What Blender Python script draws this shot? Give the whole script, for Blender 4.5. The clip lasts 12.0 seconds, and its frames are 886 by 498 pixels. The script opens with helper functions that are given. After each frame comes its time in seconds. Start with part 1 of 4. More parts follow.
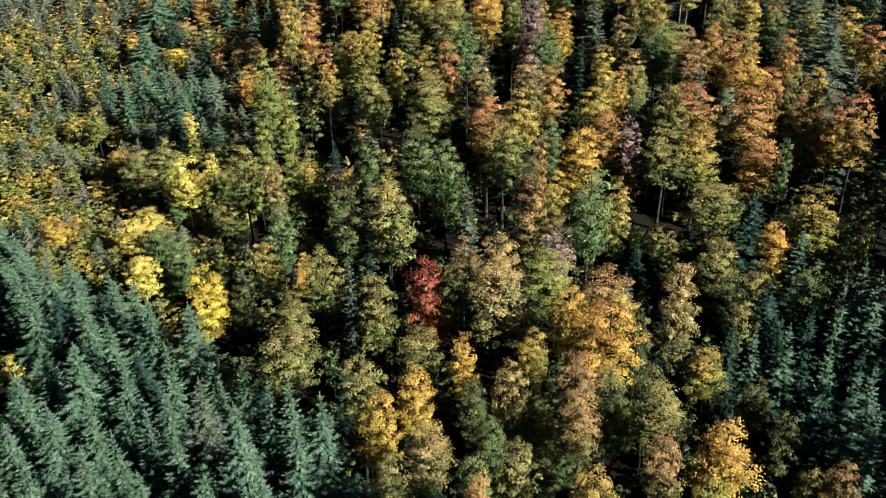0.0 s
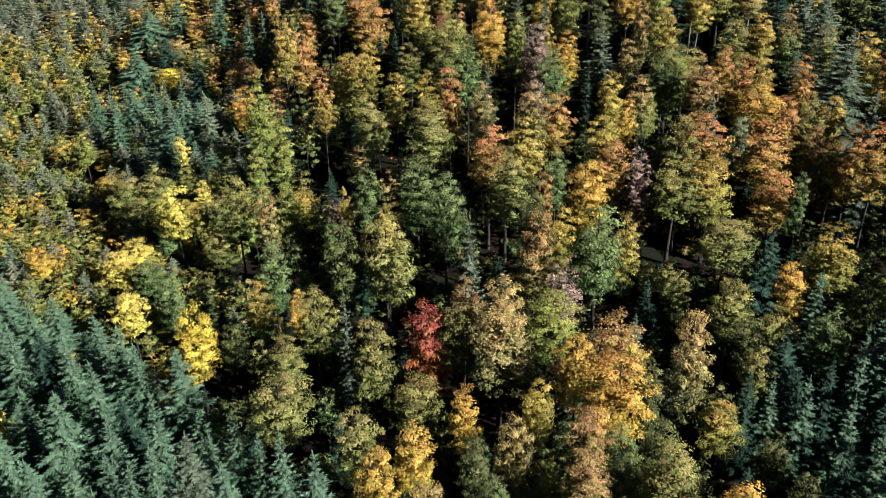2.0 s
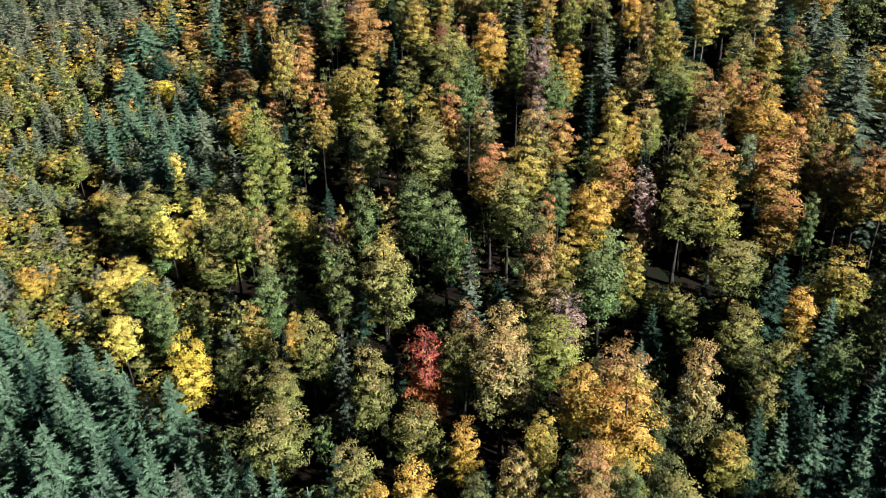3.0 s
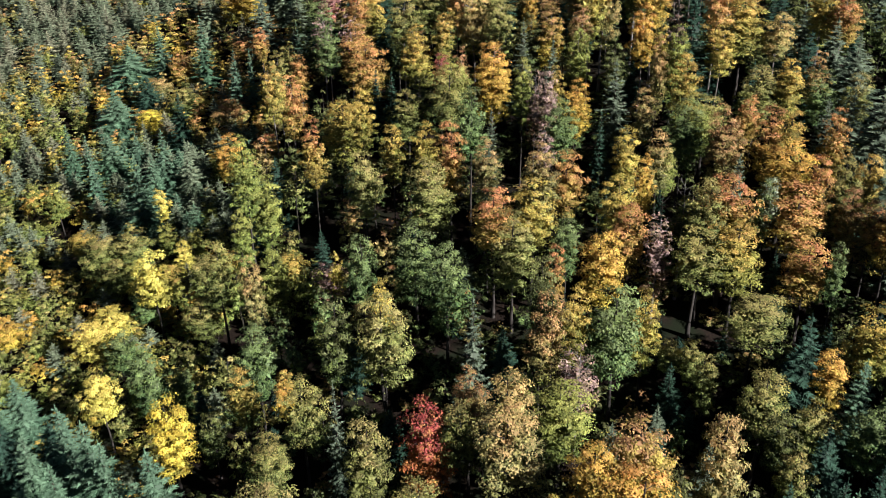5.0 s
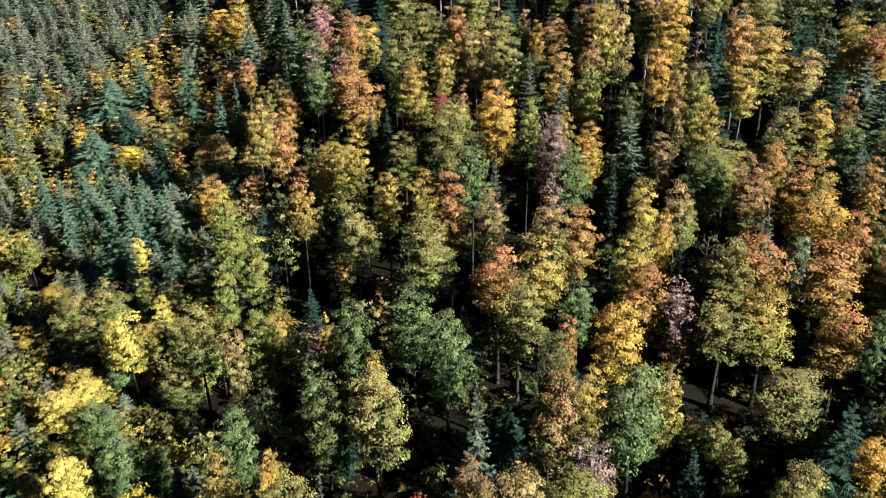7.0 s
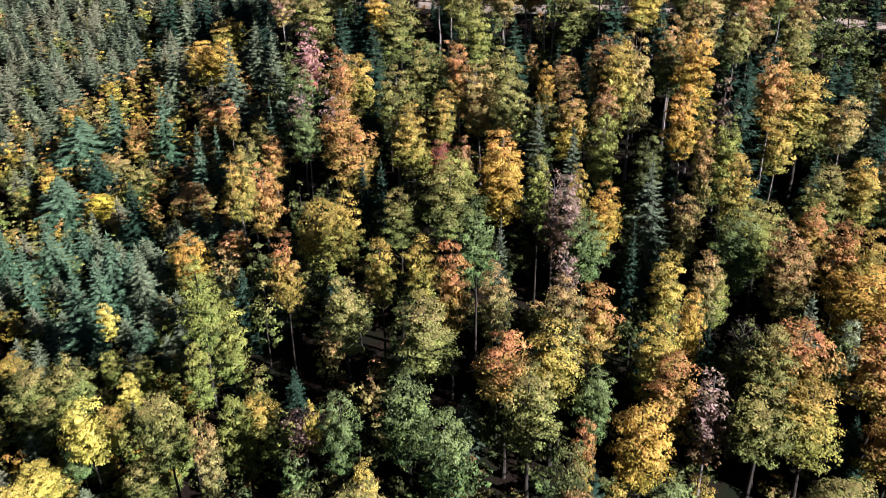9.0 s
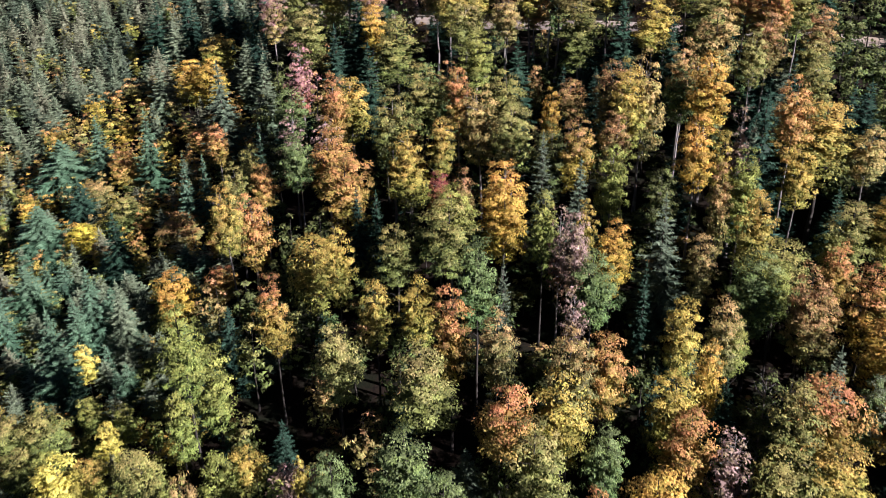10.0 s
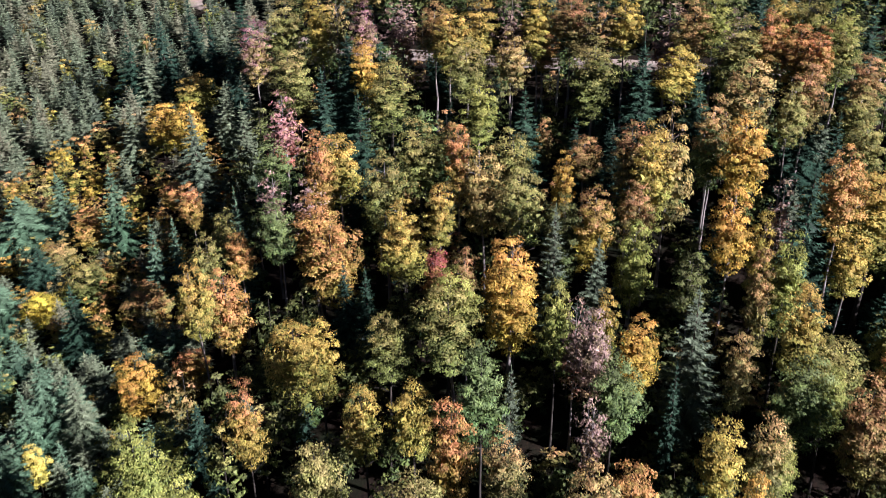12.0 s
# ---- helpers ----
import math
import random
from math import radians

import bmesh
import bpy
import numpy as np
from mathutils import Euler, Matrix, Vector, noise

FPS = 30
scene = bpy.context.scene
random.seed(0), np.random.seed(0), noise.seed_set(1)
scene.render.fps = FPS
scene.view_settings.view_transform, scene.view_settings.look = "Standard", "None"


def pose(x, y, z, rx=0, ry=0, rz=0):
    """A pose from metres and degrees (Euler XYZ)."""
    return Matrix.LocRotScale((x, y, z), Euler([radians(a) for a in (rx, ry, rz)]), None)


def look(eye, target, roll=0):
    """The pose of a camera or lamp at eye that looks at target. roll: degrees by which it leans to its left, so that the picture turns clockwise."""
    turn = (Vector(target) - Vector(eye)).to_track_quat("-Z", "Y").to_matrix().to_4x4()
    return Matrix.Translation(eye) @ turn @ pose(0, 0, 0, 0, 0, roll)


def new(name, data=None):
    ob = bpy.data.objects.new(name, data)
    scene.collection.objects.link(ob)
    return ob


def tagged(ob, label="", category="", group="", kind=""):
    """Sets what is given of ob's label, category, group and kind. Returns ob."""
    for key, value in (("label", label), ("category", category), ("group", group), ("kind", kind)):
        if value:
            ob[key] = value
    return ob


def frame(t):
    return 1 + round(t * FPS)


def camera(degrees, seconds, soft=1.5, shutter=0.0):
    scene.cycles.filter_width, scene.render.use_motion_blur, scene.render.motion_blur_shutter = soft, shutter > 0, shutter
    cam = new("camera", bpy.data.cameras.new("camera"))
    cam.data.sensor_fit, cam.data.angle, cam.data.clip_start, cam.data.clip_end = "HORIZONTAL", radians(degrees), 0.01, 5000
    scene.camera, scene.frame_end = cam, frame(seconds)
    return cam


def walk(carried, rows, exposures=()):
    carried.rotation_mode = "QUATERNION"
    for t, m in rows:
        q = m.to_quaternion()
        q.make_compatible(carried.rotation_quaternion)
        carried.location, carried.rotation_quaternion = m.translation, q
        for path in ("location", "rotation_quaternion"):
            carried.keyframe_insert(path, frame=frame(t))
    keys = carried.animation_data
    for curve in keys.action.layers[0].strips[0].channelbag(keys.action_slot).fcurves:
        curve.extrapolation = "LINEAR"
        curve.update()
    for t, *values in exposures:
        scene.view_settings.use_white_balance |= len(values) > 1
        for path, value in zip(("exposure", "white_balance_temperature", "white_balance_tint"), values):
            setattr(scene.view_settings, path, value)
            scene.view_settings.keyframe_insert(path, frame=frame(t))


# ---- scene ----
cam = camera(44.84, 12.0, 0.9, 0.5)
METRES, EYE, TILT, LEAN, TURN = 203.0, 130.0, -32.0, 0.8, 0.0
ROWS = [
    (0.0, 0.0, 0.0, 0.0, 0.0, -0.0, -0.0),
    (0.5, -0.00021, 0.0103, 0.00782, 0.007, 0.003, -0.01),
    (1.0, -0.00038, 0.021, 0.01598, 0.017, 0.003, -0.04),
    (1.5, -0.00014, 0.0326, 0.02481, 0.021, -0.0, -0.07),
    (2.0, 7e-05, 0.0444, 0.03405, 0.028, 0.0, -0.09),
    (2.5, 0.0001, 0.0567, 0.04368, 0.031, -0.0, -0.08),
    (3.0, 0.00031, 0.0697, 0.05337, 0.042, -0.0, -0.08),
    (5.0, 0.0, 0.134, 0.09806, 0.063, -0.003, 0.08),
    (5.5, 3e-05, 0.1529, 0.11046, 0.056, -0.003, 0.1),
    (6.0, 3e-05, 0.1723, 0.12335, 0.056, -0.01, 0.11),
    (6.5, 7e-05, 0.1929, 0.13642, 0.069, -0.014, 0.13),
    (7.0, 0.00024, 0.2145, 0.14973, 0.063, -0.024, 0.15),
    (9.0, 0.00083, 0.3163, 0.20921, 0.073, -0.042, 0.14),
    (9.5, 0.00129, 0.3435, 0.22468, 0.073, -0.035, 0.31),
    (10.0, 0.00188, 0.3709, 0.24049, 0.08, -0.038, 0.21),
    (10.5, 0.0025, 0.3987, 0.25668, 0.083, -0.038, 0.26),
    (11.0, 0.00313, 0.4259, 0.27284, 0.083, -0.049, 0.22),
    (11.5, 0.00327, 0.4525, 0.28872, 0.09, -0.056, 0.21),
    (12.0, 0.00344, 0.4786, 0.30466, 0.094, -0.059, 0.2),
]
walk(cam, [(t, pose(0, 0, EYE, TILT, LEAN, TURN) @ pose(METRES * x, METRES * y, METRES * z, 90 + pitch, roll, yaw)) for t, x, y, z, yaw, pitch, roll in ROWS],
     [(0.0, 1.38, 6310, 10), (5.0, 1.50, 6270, 12), (9.0, 1.55, 6150, 17), (12.0, 1.58, 6000, 23)])

# ---- world, sun, exposure ----
SUN_EL, SUN_AZ = 30.0, 120.0     # degrees above the horizon; clockwise from straight ahead
world = bpy.data.worlds.new("world")
scene.world = world
world.use_nodes = True
wt = world.node_tree
sky = wt.nodes.new("ShaderNodeTexSky")
sky.sky_type = "NISHITA"
sky.sun_disc = False
sky.altitude, sky.air_density, sky.dust_density = 900.0, 0.3, 0.1
sky.sun_elevation, sky.sun_rotation = radians(SUN_EL), radians(SUN_AZ)
wt.links.new(sky.outputs[0], wt.nodes["Background"].inputs[0])
wt.nodes["Background"].inputs[1].default_value = 0.022
sun_data = bpy.data.lights.new("sun", "SUN")
sun_data.energy, sun_data.angle, sun_data.color = 5.0, radians(0.53), (1.0, 0.950, 0.935)
sun = new("sun", sun_data)
sun_from = Vector((math.sin(radians(SUN_AZ)) * math.cos(radians(SUN_EL)), math.cos(radians(SUN_AZ)) * math.cos(radians(SUN_EL)), math.sin(radians(SUN_EL))))
sun.matrix_world = look(sun_from * 400, (0, 0, 0))


# ---- materials ----
def material(name):
    m = bpy.data.materials.new(name)
    m.use_nodes = True
    m.node_tree.nodes.clear()
    return m, m.node_tree.nodes, m.node_tree.links


def foliage(name, low, top, mid, span=4.0, through_share=0.15, spread=0.36, gloss=0.012, turned=0.65):
    """Leaves: the colour low on the tree, the colour near its top, the height where they meet, as on a tree 28 m tall."""
    m, n, l = material(name)
    out = n.new("ShaderNodeOutputMaterial")
    tc = n.new("ShaderNodeTexCoord")
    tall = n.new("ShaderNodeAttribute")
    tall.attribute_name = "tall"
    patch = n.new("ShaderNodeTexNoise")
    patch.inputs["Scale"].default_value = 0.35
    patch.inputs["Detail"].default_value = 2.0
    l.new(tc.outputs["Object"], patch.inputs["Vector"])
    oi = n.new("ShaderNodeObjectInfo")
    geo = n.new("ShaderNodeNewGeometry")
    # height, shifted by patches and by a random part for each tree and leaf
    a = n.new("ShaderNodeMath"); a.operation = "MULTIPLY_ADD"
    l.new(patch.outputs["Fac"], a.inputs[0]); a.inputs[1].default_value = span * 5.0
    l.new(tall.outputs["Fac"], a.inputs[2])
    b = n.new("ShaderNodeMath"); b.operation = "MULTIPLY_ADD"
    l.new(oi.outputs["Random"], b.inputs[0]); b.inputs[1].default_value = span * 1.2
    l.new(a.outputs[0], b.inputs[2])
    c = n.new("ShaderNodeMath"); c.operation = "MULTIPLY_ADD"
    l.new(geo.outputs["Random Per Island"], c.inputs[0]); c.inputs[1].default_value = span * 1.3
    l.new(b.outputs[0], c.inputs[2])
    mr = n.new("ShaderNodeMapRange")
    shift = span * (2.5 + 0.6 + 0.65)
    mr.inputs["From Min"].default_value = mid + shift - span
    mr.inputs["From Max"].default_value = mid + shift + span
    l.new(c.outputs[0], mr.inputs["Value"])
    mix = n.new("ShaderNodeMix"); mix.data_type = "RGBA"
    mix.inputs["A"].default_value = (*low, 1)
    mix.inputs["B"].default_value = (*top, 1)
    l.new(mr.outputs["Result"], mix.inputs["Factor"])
    hsv = n.new("ShaderNodeHueSaturation")
    # sprays that have turned less than the rest
    fleck = n.new("ShaderNodeTexNoise")
    fleck.inputs["Scale"].default_value = 0.9
    fleck.inputs["Detail"].default_value = 3.0
    l.new(tc.outputs["Object"], fleck.inputs["Vector"])
    shifted = n.new("ShaderNodeMath"); shifted.operation = "MULTIPLY_ADD"
    l.new(geo.outputs["Random Per Island"], shifted.inputs[0]); shifted.inputs[1].default_value = 0.16
    l.new(fleck.outputs["Fac"], shifted.inputs[2])
    part_turned = n.new("ShaderNodeMapRange")
    part_turned.inputs["From Min"].default_value, part_turned.inputs["From Max"].default_value = 0.54, 0.70
    part_turned.inputs["To Max"].default_value = turned
    l.new(shifted.outputs[0], part_turned.inputs["Value"])
    mix2 = n.new("ShaderNodeMix"); mix2.data_type = "RGBA"
    l.new(part_turned.outputs["Result"], mix2.inputs["Factor"])
    l.new(mix.outputs["Result"], mix2.inputs["A"])
    mix2.inputs["B"].default_value = (*(0.45 * c + 0.55 * g for c, g in zip(low, (0.13, 0.16, 0.03))), 1)
    l.new(mix2.outputs["Result"], hsv.inputs["Color"])
    # each leaf spray a little lighter or darker, each tree a little other in hue
    v = n.new("ShaderNodeMapRange")
    v.inputs["To Min"].default_value, v.inputs["To Max"].default_value = 1.0 - spread, 1.0 + spread
    l.new(geo.outputs["Random Per Island"], v.inputs["Value"])
    # bough tone: random on broadleaves; conifers get lit tips and dark insides painted in
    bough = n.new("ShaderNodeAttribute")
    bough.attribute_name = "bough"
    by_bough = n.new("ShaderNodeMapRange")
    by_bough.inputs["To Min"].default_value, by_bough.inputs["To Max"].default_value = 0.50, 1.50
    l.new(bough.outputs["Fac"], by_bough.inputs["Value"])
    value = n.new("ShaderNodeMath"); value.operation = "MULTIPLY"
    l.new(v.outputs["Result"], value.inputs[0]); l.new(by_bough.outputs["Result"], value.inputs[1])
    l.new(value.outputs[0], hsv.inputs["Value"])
    h = n.new("ShaderNodeMapRange")
    h.inputs["To Min"].default_value, h.inputs["To Max"].default_value = 0.488, 0.512
    l.new(oi.outputs["Random"], h.inputs["Value"])
    l.new(h.outputs["Result"], hsv.inputs["Hue"])
    diffuse = n.new("ShaderNodeBsdfDiffuse")
    trans = n.new("ShaderNodeBsdfTranslucent")
    l.new(hsv.outputs[0], diffuse.inputs[0])
    l.new(hsv.outputs[0], trans.inputs[0])
    both = n.new("ShaderNodeMixShader")
    both.inputs[0].default_value = through_share
    l.new(diffuse.outputs[0], both.inputs[1]); l.new(trans.outputs[0], both.inputs[2])
    shiny = n.new("ShaderNodeBsdfGlossy")
    shiny.inputs["Roughness"].default_value = 0.6
    last = n.new("ShaderNodeMixShader")
    last.inputs[0].default_value = gloss
    l.new(both.outputs[0], last.inputs[1]); l.new(shiny.outputs[0], last.inputs[2])
    l.new(last.outputs[0], out.inputs[0])
    return m


def bark(name, dark, light, scale=3.0, stretch=6.0):
    m, n, l = material(name)
    out = n.new("ShaderNodeOutputMaterial")
    p = n.new("ShaderNodeBsdfPrincipled")
    tc = n.new("ShaderNodeTexCoord")
    mp = n.new("ShaderNodeMapping")
    mp.inputs["Scale"].default_value = (scale, scale, scale / stretch)
    l.new(tc.outputs["Object"], mp.inputs[0])
    t1 = n.new("ShaderNodeTexNoise"); t1.inputs["Scale"].default_value = 1.0; t1.inputs["Detail"].default_value = 6.0
    l.new(mp.outputs[0], t1.inputs["Vector"])
    ramp = n.new("ShaderNodeValToRGB")
    ramp.color_ramp.elements[0].position, ramp.color_ramp.elements[1].position = 0.35, 0.65
    ramp.color_ramp.elements[0].color, ramp.color_ramp.elements[1].color = (*dark, 1), (*light, 1)
    l.new(t1.outputs["Fac"], ramp.inputs[0])
    l.new(ramp.outputs[0], p.inputs["Base Color"])
    p.inputs["Roughness"].default_value = 0.85
    p.inputs["Specular IOR Level"].default_value = 0.12
    bump = n.new("ShaderNodeBump"); bump.inputs["Strength"].default_value = 0.5; bump.inputs["Distance"].default_value = 0.05
    l.new(t1.outputs["Fac"], bump.inputs["Height"]); l.new(bump.outputs[0], p.inputs["Normal"])
    l.new(p.outputs[0], out.inputs[0])
    return m


def soil(name, a, b, c, scale):
    m, n, l = material(name)
    out = n.new("ShaderNodeOutputMaterial")
    p = n.new("ShaderNodeBsdfPrincipled")
    tc = n.new("ShaderNodeTexCoord")
    big = n.new("ShaderNodeTexNoise"); big.inputs["Scale"].default_value = scale * 0.06; big.inputs["Detail"].default_value = 4.0
    fine = n.new("ShaderNodeTexNoise"); fine.inputs["Scale"].default_value = scale; fine.inputs["Detail"].default_value = 8.0
    l.new(tc.outputs["Object"], big.inputs["Vector"]); l.new(tc.outputs["Object"], fine.inputs["Vector"])
    r1 = n.new("ShaderNodeValToRGB")
    r1.color_ramp.elements[0].color, r1.color_ramp.elements[1].color = (*a, 1), (*b, 1)
    r1.color_ramp.elements[0].position, r1.color_ramp.elements[1].position = 0.35, 0.65
    l.new(fine.outputs["Fac"], r1.inputs[0])
    r2 = n.new("ShaderNodeMapRange"); r2.inputs["From Min"].default_value = 0.45; r2.inputs["From Max"].default_value = 0.62
    l.new(big.outputs["Fac"], r2.inputs["Value"])
    mix = n.new("ShaderNodeMix"); mix.data_type = "RGBA"
    l.new(r2.outputs["Result"], mix.inputs["Factor"]); l.new(r1.outputs[0], mix.inputs["A"]); mix.inputs["B"].default_value = (*c, 1)
    l.new(mix.outputs["Result"], p.inputs["Base Color"])
    p.inputs["Roughness"].default_value = 0.95
    p.inputs["Specular IOR Level"].default_value = 0.08
    bump = n.new("ShaderNodeBump"); bump.inputs["Strength"].default_value = 0.6; bump.inputs["Distance"].default_value = 0.1
    l.new(fine.outputs["Fac"], bump.inputs["Height"]); l.new(bump.outputs[0], p.inputs["Normal"])
    l.new(p.outputs[0], out.inputs[0])
    return m


# leaf colours: low on the crown, high on the crown, height where they meet
LEAF = {
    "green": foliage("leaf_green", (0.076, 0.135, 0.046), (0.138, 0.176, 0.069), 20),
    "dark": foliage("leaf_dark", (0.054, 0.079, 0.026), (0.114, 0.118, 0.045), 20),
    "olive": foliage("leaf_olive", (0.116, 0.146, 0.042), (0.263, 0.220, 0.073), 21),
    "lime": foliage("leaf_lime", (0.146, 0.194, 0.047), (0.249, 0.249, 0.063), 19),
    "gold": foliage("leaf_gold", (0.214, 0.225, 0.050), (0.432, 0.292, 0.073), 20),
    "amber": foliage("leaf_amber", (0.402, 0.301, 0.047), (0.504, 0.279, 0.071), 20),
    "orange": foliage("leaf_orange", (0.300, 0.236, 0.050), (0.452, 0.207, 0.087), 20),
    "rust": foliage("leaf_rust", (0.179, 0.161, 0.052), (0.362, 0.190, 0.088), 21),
    "red": foliage("leaf_red", (0.420, 0.160, 0.048), (0.330, 0.072, 0.058), 20, 1.5),
    "yellow": foliage("leaf_yellow", (0.433, 0.393, 0.076), (0.581, 0.459, 0.107), 18),
    "golim": foliage("leaf_golim", (0.177, 0.204, 0.060), (0.283, 0.234, 0.085), 21),
    "tan": foliage("leaf_tan", (0.188, 0.191, 0.069), (0.400, 0.262, 0.104), 21),
    "rustam": foliage("leaf_rustam", (0.390, 0.310, 0.049), (0.360, 0.200, 0.092), 21),
    "rustgo": foliage("leaf_rustgo", (0.293, 0.225, 0.065), (0.242, 0.116, 0.145), 20),
    "bright": foliage("leaf_bright", (0.360, 0.367, 0.047), (0.559, 0.419, 0.063), 12),
    "pale": foliage("leaf_pale", (0.190, 0.235, 0.130), (0.320, 0.355, 0.225), 14),
    "redmauve": foliage("leaf_redmauve", (0.318, 0.113, 0.085), (0.347, 0.170, 0.169), 17, 1.5),
    "red2": foliage("leaf_red2", (0.336, 0.175, 0.054), (0.318, 0.080, 0.080), 22, 2.0),
    "mauve": foliage("leaf_mauve", (0.242, 0.142, 0.086), (0.300, 0.199, 0.175), 17, 1.5),
}
# needle colours: darker low on the crown, lighter towards the top
NEEDLE = {
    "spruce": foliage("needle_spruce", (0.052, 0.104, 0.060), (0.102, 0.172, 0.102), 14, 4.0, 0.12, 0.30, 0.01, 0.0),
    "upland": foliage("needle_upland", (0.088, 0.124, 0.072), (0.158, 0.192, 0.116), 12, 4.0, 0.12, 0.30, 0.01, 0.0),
    # fir greens taken darker to carry the shade of the right-hand stand
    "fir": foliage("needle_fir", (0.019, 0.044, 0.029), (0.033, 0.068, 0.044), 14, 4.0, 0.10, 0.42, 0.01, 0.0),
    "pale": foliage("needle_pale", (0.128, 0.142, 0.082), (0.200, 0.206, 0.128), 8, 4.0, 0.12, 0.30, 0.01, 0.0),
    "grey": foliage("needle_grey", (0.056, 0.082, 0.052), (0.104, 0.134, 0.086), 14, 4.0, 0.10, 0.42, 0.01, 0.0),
}
BARK = {
    # beech bark well below its own grey: the shade under crowns as colour
    "beech": bark("bark_beech_shaded", (0.022, 0.019, 0.016), (0.050, 0.045, 0.039)),
    "grey": bark("bark_grey", (0.110, 0.098, 0.092), (0.26, 0.235, 0.222)),
    "birch": bark("bark_birch", (0.40, 0.37, 0.33), (0.72, 0.69, 0.62), 2.0, 0.4),
    "spruce": bark("bark_spruce", (0.030, 0.022, 0.017), (0.07, 0.05, 0.04), 5.0),
}
# litter near black, so the deep shade under the trees lies in its colour
SHADED_LITTER = soil("shaded_leaf_litter", (0.007, 0.005, 0.004), (0.018, 0.012, 0.008), (0.008, 0.011, 0.005), 3.0)
GRAVEL = soil("road_gravel", (0.22, 0.18, 0.15), (0.36, 0.30, 0.26), (0.28, 0.22, 0.17), 5.0)


# ---- ground ----
GROUND = (11.62, 15.4, 9.33, 3.55, -0.75, 2.29)
MOUNDS = (-0.58, 0.26, 1.15, -1.79, -0.27, -2.35, -0.93, 1.99, 4.98, -0.66, -1.51, 0.83)


def ground_z(x, y):
    """The hillside: it rises ahead, more to the right, with broad swells, and flattens far away."""
    u, v = 1.5 * math.tanh(x / 150), 2.6 * math.tanh((y - 190) / 260)
    c = GROUND
    z = c[0] + c[1] * v + c[2] * u + c[3] * u * v + c[4] * u * u + c[5] * v * v
    for k, m in enumerate(MOUNDS):
        z += m * math.exp(-((x + 60 - 60 * (k % 3)) ** 2 + (y - 130 - 60 * (k // 3)) ** 2) / 3200)
    return z + 0.4 * math.sin(x * 0.11 + 1) * math.sin(y * 0.09)


def link_mesh(name, verts, faces, mats, parent=None, smooth=False):
    me = bpy.data.meshes.new(name)
    me.from_pydata(verts, [], faces)
    me.update()
    for mat in mats:
        me.materials.append(mat)
    if smooth:
        me.polygons.foreach_set("use_smooth", [True] * len(me.polygons))
    ob = new(name, me)
    if parent:
        ob.parent = parent
    return ob


def build_ground():
    xs = sorted({*range(-200, 201, 4), *(s * v for v in (240, 300, 400, 650, 1100, 1900, 3200) for s in (-1, 1))})
    ys = sorted({*range(-40, 441, 4), -3000, -1600, -800, -400, -200, -100, 480, 560, 700, 1000, 1500, 2300, 3200})
    verts = [(x, y, ground_z(x, y)) for y in ys for x in xs]
    w = len(xs)
    faces = [(j * w + i, j * w + i + 1, (j + 1) * w + i + 1, (j + 1) * w + i) for j in range(len(ys) - 1) for i in range(w - 1)]
    ob = link_mesh("ground", verts, faces, [SHADED_LITTER], smooth=True)
    tagged(ob, "brown leaf-littered forest floor, darkened for shade, rising up the hillside", "ground", kind="structure")


build_ground()


# ---- tree parts ----
def tube(points, radii, sides=6):
    """A tapered tube along points, as vertices and faces."""
    verts, faces = [], []
    for i, (p, r) in enumerate(zip(points, radii)):
        p = Vector(p)
        ahead = Vector(points[min(i + 1, len(points) - 1)]) - Vector(points[max(i - 1, 0)])
        side = ahead.orthogonal().normalized() if abs(ahead.normalized().z) < 0.9 else Vector((1, 0, 0))
        up = ahead.cross(side).normalized()
        side = up.cross(ahead).normalized()
        for k in range(sides):
            a = 2 * math.pi * k / sides
            verts.append(tuple(p + (side * math.cos(a) + up * math.sin(a)) * r))
    for i in range(len(points) - 1):
        for k in range(sides):
            faces.append((i * sides + k, i * sides + (k + 1) % sides, (i + 1) * sides + (k + 1) % sides, (i + 1) * sides + k))
    return verts, faces


def join(pieces):
    verts, faces = [], []
    for v, f in pieces:
        base = len(verts)
        verts += v
        faces += [tuple(base + i for i in q) for q in f]
    return verts, faces


def slips(centre, normal, along, length, width):
    """Small three-cornered leaf sprays: arrays of centres, normals, directions, sizes -> vertices, faces."""
    along = along - (along * normal).sum(1, keepdims=True) * normal
    along /= np.linalg.norm(along, axis=1, keepdims=True) + 1e-9
    side = np.cross(normal, along)
    l, w = length[:, None], width[:, None]
    v = np.empty((len(centre), 3, 3))
    v[:, 0] = centre - along * l * 0.45 + side * w * 0.5
    v[:, 1] = centre - along * l * 0.45 - side * w * 0.5
    v[:, 2] = centre + along * l * 0.55
    return v.reshape(-1, 3), np.arange(len(centre) * 3).reshape(-1, 3)


def unit(a):
    return a / (np.linalg.norm(a, axis=1, keepdims=True) + 1e-9)


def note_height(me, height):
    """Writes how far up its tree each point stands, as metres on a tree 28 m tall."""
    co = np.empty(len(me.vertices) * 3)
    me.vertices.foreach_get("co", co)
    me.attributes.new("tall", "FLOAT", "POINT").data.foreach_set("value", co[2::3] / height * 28)


